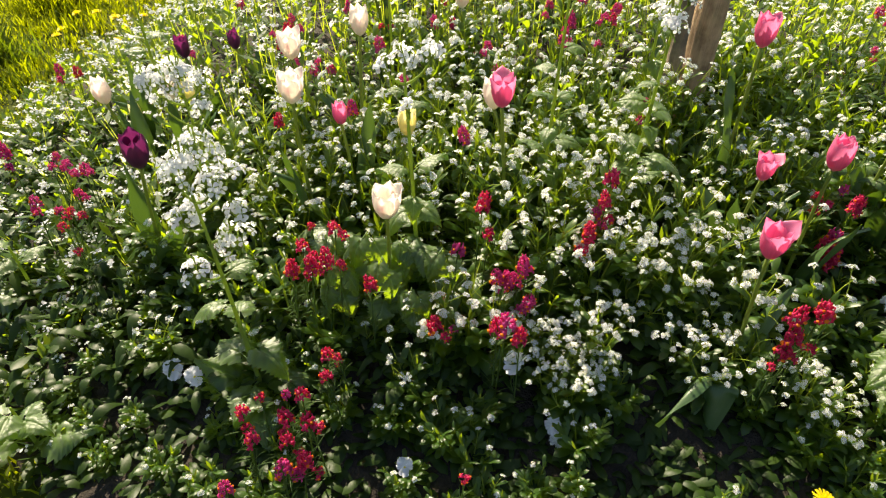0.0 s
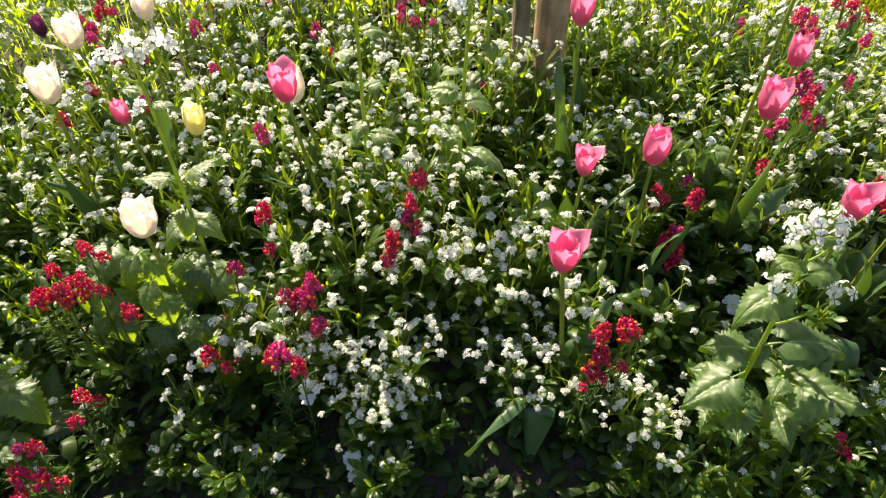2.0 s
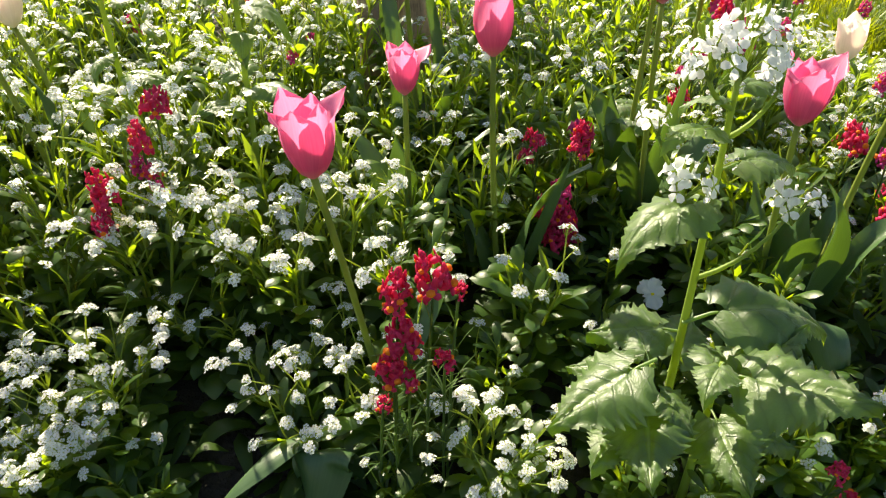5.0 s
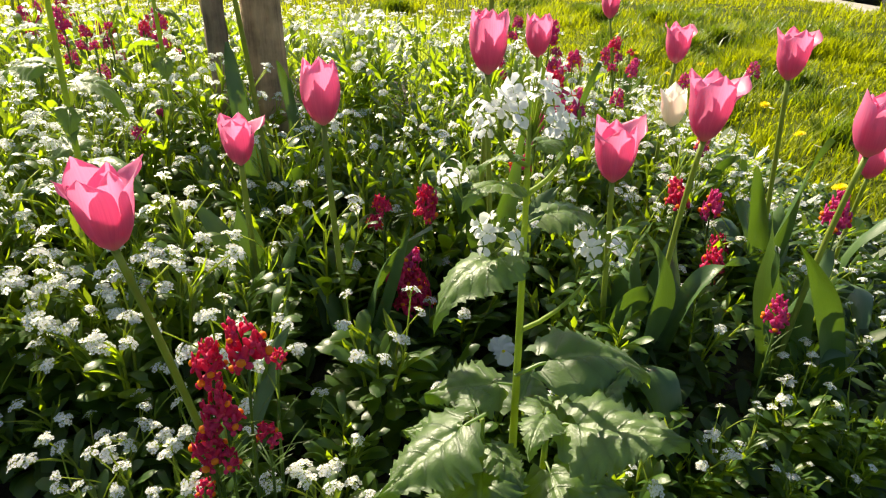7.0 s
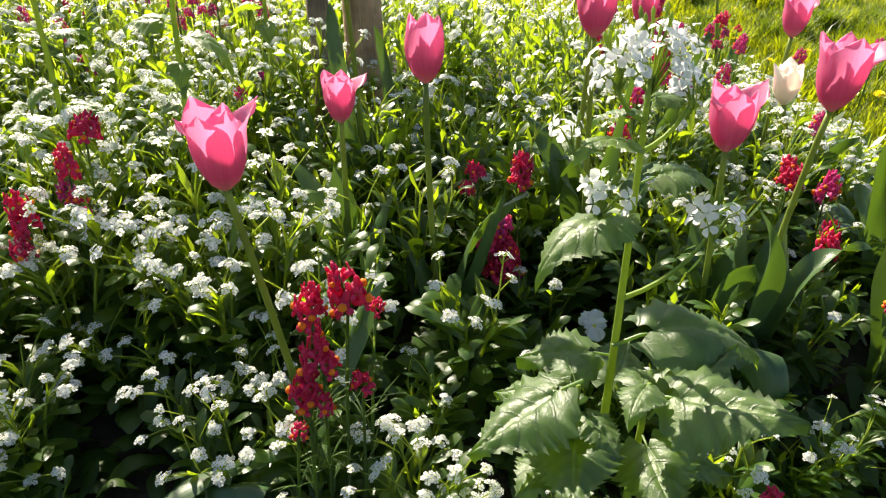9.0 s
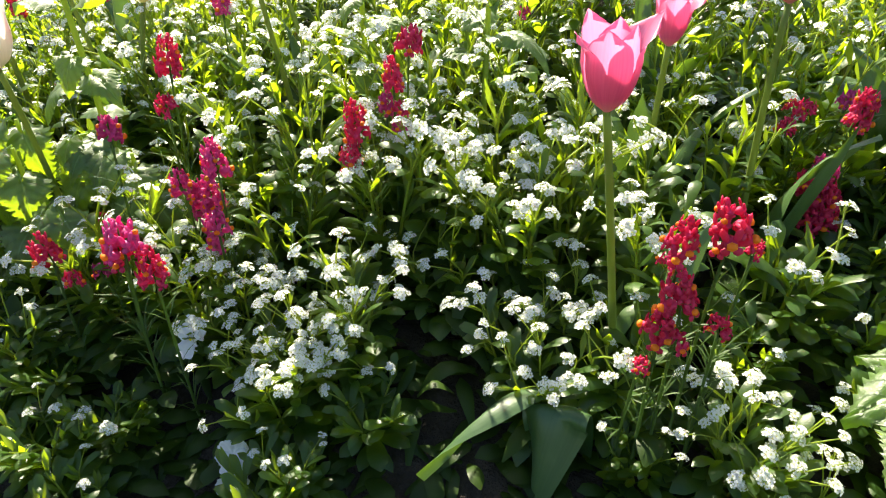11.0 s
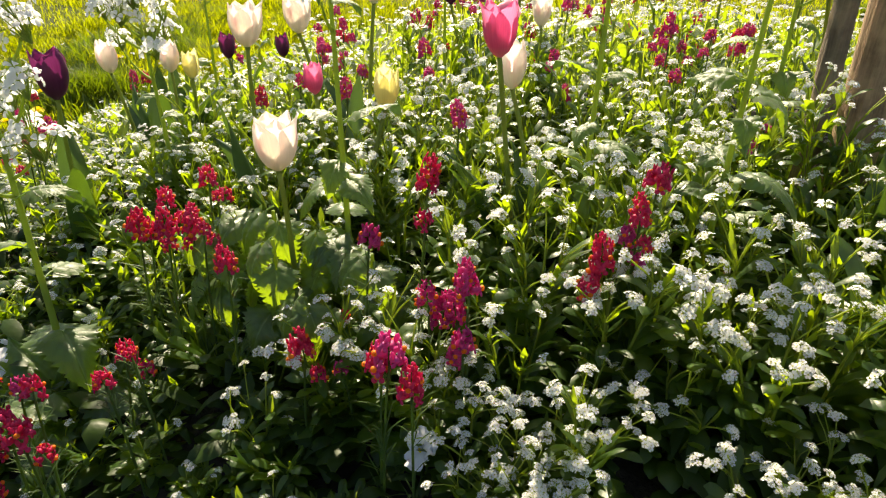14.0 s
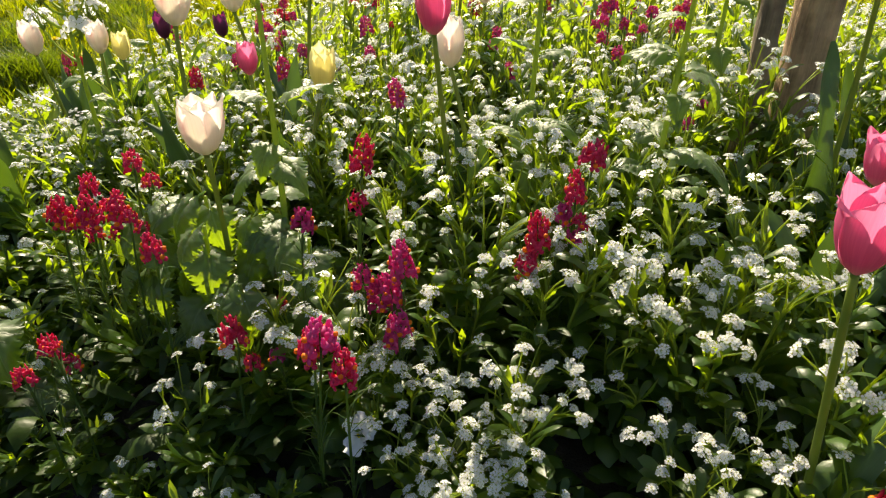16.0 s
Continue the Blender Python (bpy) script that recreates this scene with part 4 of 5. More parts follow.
def toadflax_stem(rng, height, lean):
    sh = Shape()
    tip = Vector((lean[0], lean[1], height))
    line = bezier((0, 0, -0.02), (lean[0] * 0.2, lean[1] * 0.2, height * 0.6), tip, 10)
    st = Shape()
    tube(st, line, [0.0014] * 6 + [0.0012] * 4, 5)
    for i in range(int(height / 0.0055)):
        u = rng.uniform(0.05, 0.93)
        p = line[int(u * 9)].lerp(line[min(9, int(u * 9) + 1)], u * 9 - int(u * 9))
        a = rng.uniform(0, 6.3)
        L = rng.uniform(0.018, 0.034)
        d = Vector((math.cos(a), math.sin(a), rng.uniform(0.3, 1.1))).normalized() * L
        blade(sh, [p, p + d * 0.5 + Vector((0, 0, 0.002)), p + d], 0.00075, rng, 0.2, 0, 1, 0)
    return st, sh, tip


TF_STEMS = []
for h in (0.07, 0.09, 0.11, 0.13, 0.15, 0.17):
    for k in range(2):
        s, lv, tip = toadflax_stem(rng, h, (rng.uniform(-0.015, 0.015), rng.uniform(-0.015, 0.015)))
        TF_STEMS.append((h, s.mesh("stem", [M_LIN_LEAF]), tip, lv.mesh("foliage", [M_LIN_LEAF])))


def toadflax(x, y, z, rng, size=0.82, group="toadflax in the bed"):
    """z: the middle of the flower head."""
    pink = y > 0.95 and rng.random() < 0.8 or rng.random() < (0.6 if 0.0 < x < 0.2 else 0.15)
    kinds = PINK_SPIKES if pink else SPIKES
    spike = rng.choice(kinds[:4] if size > 0.7 else kinds[2:5:2])
    zs = soil_height(x, y)
    want = max(0.06, z - zs - 0.02)
    h, me, tip, lv = min(TF_STEMS, key=lambda s: abs(s[0] - want) + 0.004 * rng.random())
    f = want / h
    base = tagged(new("toadflax"), ("magenta pink" if pink else "crimson") + " toadflax spike with orange-lipped flowers and thread-like leaves", "toadflax", group)
    base.location = (x - tip.x, y - tip.y, zs)
    part("stem", me, base, Matrix.Diagonal((1, 1, f, 1)))
    tagged(part("foliage", lv, base, Matrix.Diagonal((1, 1, f, 1))), kind="stuff")
    top = Vector((tip.x, tip.y, tip.z * f))
    part("flower_spike", spike, base, Matrix.Translation(top) @ pose(0, 0, 0, rng.uniform(-12, 12), rng.uniform(-12, 12), rng.uniform(0, 360)) @ Matrix.Scale(size * rng.uniform(0.88, 1.12), 4))
    if rng.random() < 0.35:
        a = rng.uniform(0, 6.3)
        part("flower_spike", kinds[4], base, Matrix.Translation(top + Vector((0.014 * math.cos(a), 0.014 * math.sin(a), -0.02))) @ pose(0, 0, 0, rng.uniform(-20, 20), rng.uniform(-20, 20), 0) @ Matrix.Scale(0.8, 4))
    return base


rng = random.Random(61)
for x, y, z, size in [(-0.24, 0.737, 0.305, 0.95), (-0.227, 0.771, 0.327, 0.95), (-0.212, 0.748, 0.3, 0.9), (-0.19, 0.762, 0.3, 0.95), (-0.173, 0.781, 0.355, 0.95), (-0.115, 0.719, 0.291, 0.85),
                      (-0.25, 0.76, 0.285, 0.8), (-0.165, 0.75, 0.31, 0.65), (-0.18, 0.631, 0.225, 0.9), (-0.178, 0.598, 0.215, 0.85), (-0.162, 0.62, 0.24, 0.6), (-0.229, 0.533, 0.2, 0.95), (-0.205, 0.55, 0.235, 0.85),
                      (-0.195, 0.52, 0.21, 0.9), (-0.225, 0.5, 0.19, 0.8), (-0.195, 0.47, 0.18, 0.9), (-0.23, 0.555, 0.23, 0.6)]:
    toadflax(x, y, z, rng, size)
for x, y, z, size in [(0.024, 0.765, 0.322, 0.85), (0.075, 0.79, 0.34, 0.8), (0.065, 0.825, 0.365, 0.95), (0.097, 0.642, 0.275, 1.1), (0.085, 0.652, 0.26, 0.95), (0.118, 0.64, 0.25, 0.8), (-0.01, 0.681, 0.232, 0.95),
                      (-0.004, 0.752, 0.236, 0.7), (0.018, 0.7, 0.209, 0.7), (0.101, 0.768, 0.243, 0.9), (0.09, 0.758, 0.268, 0.9), (0.122, 0.752, 0.26, 0.8), (0.135, 0.746, 0.295, 0.95), (0.14, 0.714, 0.254, 0.85)]:
    toadflax(x, y, z, rng, size)
for x, y, z, size in [(0.29, 0.892, 0.37, 0.95), (0.278, 0.864, 0.34, 0.9), (0.268, 0.873, 0.315, 0.8), (0.249, 0.822, 0.305, 0.95), (0.24, 0.82, 0.275, 0.8), (-0.33, 1.12, 0.35, 0.82), (-0.31, 1.21, 0.36, 0.82), (-0.28, 1.29, 0.38, 0.82),
                      (-0.18, 1.13, 0.37, 0.82), (-0.14, 1.37, 0.4, 0.82), (-0.08, 1.23, 0.39, 0.82), (0.04, 1.01, 0.38, 0.82), (-0.38, 1.44, 0.37, 0.82)]:
    toadflax(x, y, z, rng, size)
for x, y, z, size in [(0.1, 1.35, 0.41, 0.82), (0.33, 1.87, 0.42, 0.82), (0.35, 1.6, 0.42, 0.82), (0.14, 1.64, 0.42, 0.82), (0.09, 1.85, 0.42, 0.82), (-0.72, 1.06, 0.28, 0.82), (-0.95, 1.17, 0.24, 0.82), (-1.27, 1.47, 0.2, 0.82), (-0.79, 0.98, 0.25, 0.82), (-0.28, 1.78, 0.387, 0.87), (-0.33, 2.2, 0.398, 0.93), (-0.09, 1.86, 0.394, 0.93), (0.03, 1.6, 0.352, 0.79), (-0.01, 2.2, 0.407, 0.84), (0.1, 2.1, 0.404, 0.68), (0.18, 1.97, 0.378, 0.72)]:
    toadflax(x, y, z, rng, size)
for x, y, z, size in [(0.27, 2.1, 0.383, 0.82), (0.34, 1.93, 0.351, 0.72), (-0.62, 1.45, 0.367, 0.92), (-0.4, 1.45, 0.396, 0.7), (-0.27, 1.3, 0.398, 0.69), (-0.15, 1.52, 0.387, 0.69), (0.46, 2.1, 0.35, 0.91), (-0.06, 1.88, 0.363, 0.71), (-0.3, 1.74, 0.409, 0.91), (0.2, 2.0, 0.367, 0.94), (0.32, 1.9, 0.382, 0.85), (-0.25, 1.33, 0.362, 0.93), (-0.37, 1.48, 0.391, 0.94), (0.0, 1.63, 0.404, 0.74), (-0.13, 1.55, 0.372, 0.7), (0.12, 1.35, 0.359, 0.67)]:
    toadflax(x, y, z, rng, size)
for x, y, z, size in [(0.3, 1.45, 0.368, 0.83)]:
    toadflax(x, y, z, rng, size)
for x, y, z, size in [(0.715, 0.88, 0.25, 1.15), (0.7, 0.87, 0.235, 1.05), (0.725, 0.875, 0.2, 1.1), (0.705, 0.865, 0.185, 1.0), (0.738, 0.9, 0.32, 0.9), (0.733, 0.9, 0.3, 0.85), (0.69, 0.905, 0.31, 0.75), (0.72, 0.87, 0.22, 1.0), (0.69, 0.94, 0.3, 0.8), (0.75, 0.96, 0.3, 0.8), (0.96, 1.07, 0.41, 1.0), (1.02, 1.12, 0.37, 0.82), (1.12, 1.18, 0.35, 0.82), (1.21, 1.3, 0.37, 0.82), (1.23, 1.41, 0.4, 0.82), (1.04, 1.45, 0.44, 0.82), (1.01, 1.46, 0.44, 0.82), (0.87, 0.95, 0.33, 1.0), (0.92, 1.03, 0.36, 1.0), (1.06, 0.89, 0.29, 1.0)]:
    toadflax(x, y, z, rng, size)
for x, y, z, size in [(1.06, 0.8, 0.25, 1.0), (1.17, 1.01, 0.32, 0.82), (1.07, 0.7, 0.23, 1.0), (1.21, 0.79, 0.29, 1.0), (1.12, 0.9, 0.27, 1.0), (0.84, 0.53, 0.2, 0.6), (0.96, 0.52, 0.18, 0.6), (0.4, 1.14, 0.35, 0.7), (0.42, 1.2, 0.36, 0.6), (0.34, 1.36, 0.46, 0.65), (0.33, 1.3, 0.44, 0.6), (0.38, 1.41, 0.45, 0.65), (0.549, 0.625, 0.326, 0.95), (0.523, 0.63, 0.312, 0.85), (0.528, 0.622, 0.268, 0.95), (0.516, 0.618, 0.25, 0.9)]:
    toadflax(x, y, z, rng, size)
for x, y, z, size in [(0.556, 0.62, 0.255, 0.7), (0.506, 0.615, 0.22, 0.6), (0.568, 0.63, 0.315, 0.5), (1.134, 1.0, 0.25, 0.9), (1.16, 0.92, 0.2, 0.9), (1.15, 0.9, 0.185, 0.8), (0.928, 1.0, 0.42, 1.0), (0.945, 1.01, 0.385, 0.8), (0.965, 1.0, 0.38, 0.8)]:
    toadflax(x, y, z, rng, size)
for x, y, z, size in [(-0.81, 1.12, 0.27, 0.82), (-0.94, 1.52, 0.26, 0.82), (-1.0, 1.55, 0.25, 0.82), (-0.23, 0.86, 0.3, 0.6), (-0.27, 0.49, 0.21, 0.82), (-0.29, 0.53, 0.22, 0.82), (-0.22, 0.45, 0.2, 0.82), (-0.27, 0.56, 0.22, 0.6), (0.03, 0.43, 0.22, 0.6), (-0.29, 0.42, 0.2, 0.82), (-0.02, 1.5, 0.4, 0.82), (0.3, 1.51, 0.41, 0.82), (0.39, 1.51, 0.41, 0.82), (-0.78, 1.058, 0.29, 0.65)]:
    toadflax(x, y, z, rng, size)
for x, y, z, size in [(-0.745, 1.038, 0.3, 0.6), (-0.695, 1.038, 0.29, 0.7), (-0.71, 0.927, 0.28, 0.7), (-0.68, 0.902, 0.29, 0.65), (-0.7, 0.985, 0.28, 0.6), (-0.705, 0.95, 0.26, 0.6), (-0.66, 0.86, 0.24, 0.6)]:
    toadflax(x, y, z, rng, size)

placed = 0
while placed < 44:
    x, y = (rng.uniform(-0.55, 0.5), rng.uniform(1.35, 2.3)) if placed < 32 else (rng.uniform(0.95, 1.4), rng.uniform(1.1, 1.7))
    if bed_share(x, y) < 0.9 and math.hypot(x - 0.57, y - 1.34) > 0.12:
        placed += 1
        toadflax(x, y, soil_height(x, y) + rng.uniform(0.22, 0.29), rng, rng.uniform(0.65, 0.95))


# ---- forget-me-nots ----
def fmn_cluster(rng, count, spread):
    """A flat-topped head of five-petalled flowers on short stalks."""
    sh = Shape()
    for i in range(count):
        a, h = i * 2.4 + rng.uniform(-0.35, 0.35), (i + 0.4) / count
        rad = spread * math.sqrt(h) * rng.uniform(0.9, 1.12)
        p = Vector((rad * math.cos(a), rad * math.sin(a), spread * 0.42 * (1 - h) + rng.uniform(-0.0018, 0.0018)))
        d = Vector((p.x * 0.7 + rng.uniform(-0.003, 0.003), p.y * 0.7 + rng.uniform(-0.003, 0.003), 0.009))
        fr = Matrix.Translation(p) @ d.to_track_quat("Z", "Y").to_matrix().to_4x4() @ Matrix.Rotation(rng.uniform(0, 1.3), 4, "Z")
        s = rng.uniform(0.0029, 0.0037)
        for q in range(5):
            t = q * 2 * math.pi / 5
            c, n = math.cos(t), math.sin(t)
            cup = rng.uniform(-0.0001, 0.0007)

            def rot(u, v, z):
                return fr @ Vector((u * c * s - v * n * s, u * n * s + v * c * s, z))
            sh.add([rot(0.12, 0, 0), rot(0.45, -0.28, cup * 0.4), rot(0.8, -0.47, cup * 0.8), rot(1.08, -0.3, cup), rot(1.16, 0, cup * 0.7), rot(1.08, 0.3, cup), rot(0.8, 0.47, cup * 0.8), rot(0.45, 0.28, cup * 0.4)],
                   [(0, 1, 2, 3, 4, 5, 6, 7)], 0)
        sh.add([fr @ Vector((0.22 * s * math.cos(q * 1.257), 0.22 * s * math.sin(q * 1.257), 0.0006)) for q in range(5)], [(0, 1, 2, 3, 4)], 1)
        if i % 2:
            tube(sh, [(0, 0, -spread * 0.9), p * 0.7 + Vector((0, 0, -0.0015)), p - Vector((0, 0, 0.0005))], [0.0005, 0.0004, 0.0003], 3, 2)
    for i in range(3):
        a = rng.uniform(0, 6.3)
        p = Vector((spread * 0.5 * math.cos(a), spread * 0.5 * math.sin(a), spread * 0.2))
        tube(sh, [p * 0.6, p, p + Vector((0, 0, 0.0016)), p + Vector((0, 0, 0.0026))], [0.0004, 0.0009, 0.0009, 0.0002], 4, 2)
    return sh.mesh("flower_head", [M_FMN_PETAL, M_FMN_EYE, M_FMN_STEM], False)


rng = random.Random(71)
FMN_CLUSTERS = [fmn_cluster(rng, n, s) for n, s in ((8, 0.0078), (10, 0.0089), (6, 0.0064), (12, 0.0102), (4, 0.005), (9, 0.0083))]


def spoon(q):
    """Half width of a blunt leaf, broadest past its middle."""
    return (0.3 + 0.7 * math.sin(math.pi * 0.5 * min(1, q / 0.62)) ** 1.3) * max(0.02, 1 - max(0, (q - 0.62) / 0.38) ** 2.6) ** 0.6


def fmn_plant(rng, height, stems, heads_per_stem):
    """Foliage of one plant, and where its flower heads sit."""
    sh, stalk, tips = Shape(), Shape(), []
    for i in range(stems):
        a = i * 2.4 + rng.uniform(-0.4, 0.4)
        out = rng.uniform(0.015, 0.055)
        h = height * rng.uniform(0.72, 1.08)
        foot = Vector((0.008 * math.cos(a), 0.008 * math.sin(a), -0.01))
        tip = Vector((out * math.cos(a), out * math.sin(a), h))
        line = bezier(foot, (tip.x * 0.5, tip.y * 0.5, h * 0.6), tip, 8)
        tube(stalk, line, [0.002 - 0.00013 * j for j in range(8)], 5)
        for j in range(rng.randint(9, 12)):
            u = rng.uniform(0.05, 0.95)
            k = u * 7
            p = line[int(k)].lerp(line[int(k) + 1], k - int(k))
            b = a + rng.uniform(-2.2, 2.2)
            L = rng.uniform(0.036, 0.058) * (1.15 - 0.5 * u)
            d = Vector((math.cos(b), math.sin(b), 0))
            rise = rng.uniform(0.15, 0.6) + 0.35 * u
            blade(sh, bezier(p, p + d * L * 0.5 + Vector((0, 0, L * rise)), p + d * L * 0.92 + Vector((0, 0, L * (rise * 1.3 - rng.uniform(0.1, 0.6)))), 7), L * rng.uniform(0.135, 0.185), rng, 0.28,
                  rng.uniform(-0.5, 0.5), 1, 0, spoon, 0.05)
        for j in range(3):
            p = line[4].lerp(line[7], rng.random())
            b = a + rng.uniform(-2.6, 2.6)
            L = rng.uniform(0.022, 0.036)
            d = Vector((math.cos(b), math.sin(b), 0))
            blade(sh, [p, p + d * L * 0.3 + Vector((0, 0, L * 0.5)), p + d * L * 0.5 + Vector((0, 0, L * rng.uniform(0.8, 1.0)))], L * 0.13, rng, 0.3, rng.uniform(-0.5, 0.5), 1, 0, spoon)
        for j in range(int(heads_per_stem) + (rng.random() < heads_per_stem % 1)):
            b = a + rng.uniform(-2.5, 2.5)
            reach = rng.uniform(0.01, 0.046)
            q = tip + Vector((math.cos(b) * reach, math.sin(b) * reach, rng.uniform(0.014, 0.04)))
            tube(stalk, bezier(line[6], tip + Vector((0, 0, 0.004)), q, 4), [0.0011, 0.0009, 0.0008, 0.0007], 4)
            tips.append(q)
    for i in range(7):
        a = rng.uniform(0, 6.3)
        L = rng.uniform(0.05, 0.085)
        d = Vector((math.cos(a), math.sin(a), 0))
        blade(sh, bezier((0, 0, 0.0), d * L * 0.6 + Vector((0, 0, L * 0.6)), d * L + Vector((0, 0, L * rng.uniform(0.0, 0.5))), 7), L * 0.17, rng, 0.25, 0, 1, 0, spoon, 0.05)
    return sh, stalk, tips


FMN = []
for h, n, k in ((0.075, 5, 0.6), (0.095, 5, 1.6), (0.12, 5, 1.8), (0.14, 5, 2.0), (0.16, 6, 2.0), (0.18, 5, 2.6), (0.2, 6, 2.2), (0.1, 5, 3.4), (0.13, 5, 3.6), (0.1, 5, 0.45), (0.13, 5, 0.5), (0.17, 6, 0.8)):
    s, stalk, tips = fmn_plant(rng, h, n, k)
    base = tagged(new("forget_me_not"), "white forget-me-not clump with soft green lance-shaped leaves", "forget-me-not", "forget-me-nots in the bed")
    tagged(part("foliage", s.mesh("foliage", [M_FMN_LEAF]), base), kind="stuff")
    tagged(part("stem", stalk.mesh("stem", [M_FMN_STEM]), base), kind="stuff")
    for q in tips:
        d = Vector((q.x * 0.7 + rng.uniform(-0.02, 0.02), q.y * 0.7 + rng.uniform(-0.045, 0.03), 0.085)).normalized()
        part("flower_head", rng.choice(FMN_CLUSTERS), base, Matrix.Translation(q) @ d.to_track_quat("Z", "Y").to_matrix().to_4x4() @ pose(0, 0, 0, 0, 0, rng.uniform(0, 360)) @ Matrix.Scale(rng.uniform(0.68, 0.94), 4))
    FMN.append((h, base))


def fmn_height(x, y):
    """How tall the forget-me-nots stand there: low by the front edge, taller inside."""
    r = bed_share(x, y)
    return 0.042 + 0.1 * min(1.0, max(0.0, (0.92 - r) / 0.26)) ** 1.2 + 0.02 * min(1.0, max(0.0, (0.66 - r) / 0.2)) + 0.07 * min(1.0, max(0.0, (y - 1.15) / 0.45)) + 0.028 * noise.noise((x * 4, y * 4, 8))


# fewer flowers in the shaded hollows
PANSIES = [(0.115, 0.68), (-0.47, 0.69), (-0.43, 0.675), (0.178, 0.585), (0.8, 0.79)]
GAPS = [(1.0, 0.82, 0.05), (0.33, 0.60, 0.07), (0.75, 0.80, 0.08), (-0.22, 0.70, 0.13), (0.02, 0.60, 0.10), (0.68, 1.22, 0.1), (-0.45, 0.85, 0.1), (1.15, 0.85, 0.05), (0.78, 0.92, 0.08), (0.8, 1.1, 0.09), (0.68, 0.97, 0.07), (0.61, 0.79, 0.05), (0.72, 0.9, 0.07), (0.59, 0.93, 0.05)]
THICK = [(0.05, 0.735), (0.1, 0.725), (0.15, 0.71), (0.2, 0.69), (0.24, 0.665), (0.175, 0.655), (0.215, 0.625), (0.0, 0.73), (0.44, 0.67), (0.62, 0.57), (0.6, 0.62), (0.255, 0.7), (0.23, 0.655)]
RIGHT = [(0.9, 0.55), (0.94, 0.605), (0.99, 0.635), (1.035, 0.6), (0.97, 0.56), (1.08, 0.655), (1.12, 0.6), (1.18, 0.645), (1.05, 0.545), (0.86, 0.6)]
DENSE = [(0.38, 0.79, 0.16), (0.19, 0.7, 0.08), (0.235, 0.645, 0.05), (0.16, 0.63, 0.035), (0.42, 0.68, 0.07), (0.63, 0.6, 0.05), (0.56, 0.47, 0.05)]
rng = random.Random(81)
spots = []
tries = 0
while len(spots) < 760 and tries < 60000:
    tries += 1
    x, y = rng.uniform(BED_X - BED_RX, BED_X + BED_RX), rng.uniform(BED_Y - BED_RY, BED_Y + BED_RY)
    if bed_share(x, y) > 0.97:
        continue
    near = y < 1.25 and -0.7 < x < 1.5
    gap = 0.058 if near else 0.08
    if math.hypot(x - 0.575, y - 1.36) < 0.055 or math.hypot(x - 0.502, y - 1.3) < 0.04:
        continue
    if any(abs(x - a) < 0.045 and -0.085 < y - b < 0.02 for a, b in PANSIES):
        continue
    if any((x - a) ** 2 + (y - b) ** 2 < gap * gap for a, b in spots):
        continue
    spots.append((x, y))
spots = [(x, y) for x, y in spots if math.hypot(x - 0.69, y - 0.84) > 0.065 and math.hypot(x + 0.18, y - 0.5) > 0.06 and not (0.9 < x < 1.25 and 0.56 < y < 0.86 and int(x * 1000) % 5 < 2) and not (0.29 < x < 0.52 and 0.48 < y < 0.65) and not (abs(x - 0.115) < 0.05 and 0.57 < y < 0.69)]
near_spots = sorted(spots, key=lambda p: math.hypot(p[0] - 0.45, (p[1] - 0.5)))[:290]
near_spots += [(-0.08, 0.6), (0.0, 0.57), (0.05, 0.6), (0.22, 0.56), (-0.03, 0.64)] + THICK + RIGHT
used = set()
for x, y in near_spots:
    h = fmn_height(x, y) * rng.uniform(0.74, 1.22) + 0.02 * ((x, y) in THICK)
    i = min(range(7), key=lambda k: abs(FMN[k][0] - h) + 0.03 * rng.random())
    if any(math.hypot(x - a, y - b) < r for a, b, r in GAPS) or (y < 0.56 and rng.random() < 0.6):
        i = 0
    elif (x, y) in RIGHT:
        i = 1 if rng.random() < 0.4 else 9
    elif 0.88 < x < 1.25 and 0.54 < y < 0.86:
        i = 10 if rng.random() < 0.75 else 2
    elif (x, y) in THICK or any(math.hypot(x - a, y - b) < r for a, b, r in DENSE):
        i = 8 if h > 0.112 else 7
    elif y < 0.82 and x < 0.9 and rng.random() < 0.72:
        i = 10 if h > 0.115 else 9
    elif 0.6 < x < 0.95 and 0.82 < y < 1.6 and rng.random() < 0.5:
        i = 11
    m = pose(x, y, soil_height(x, y), rng.uniform(-7, 7), rng.uniform(-7, 7), rng.uniform(0, 360)) @ Matrix.Scale(h / FMN[i][0] * 0.5 + 0.5, 4)
    if i not in used:
        used.add(i)
        FMN[i][1].matrix_basis = m
    else:
        copy_thing(FMN[i][1], m)
for i in range(len(FMN)):
    if i not in used:
        FMN[i][1].location = (-0.5 + 0.12 * i, 1.6, soil_height(-0.5 + 0.12 * i, 1.6))


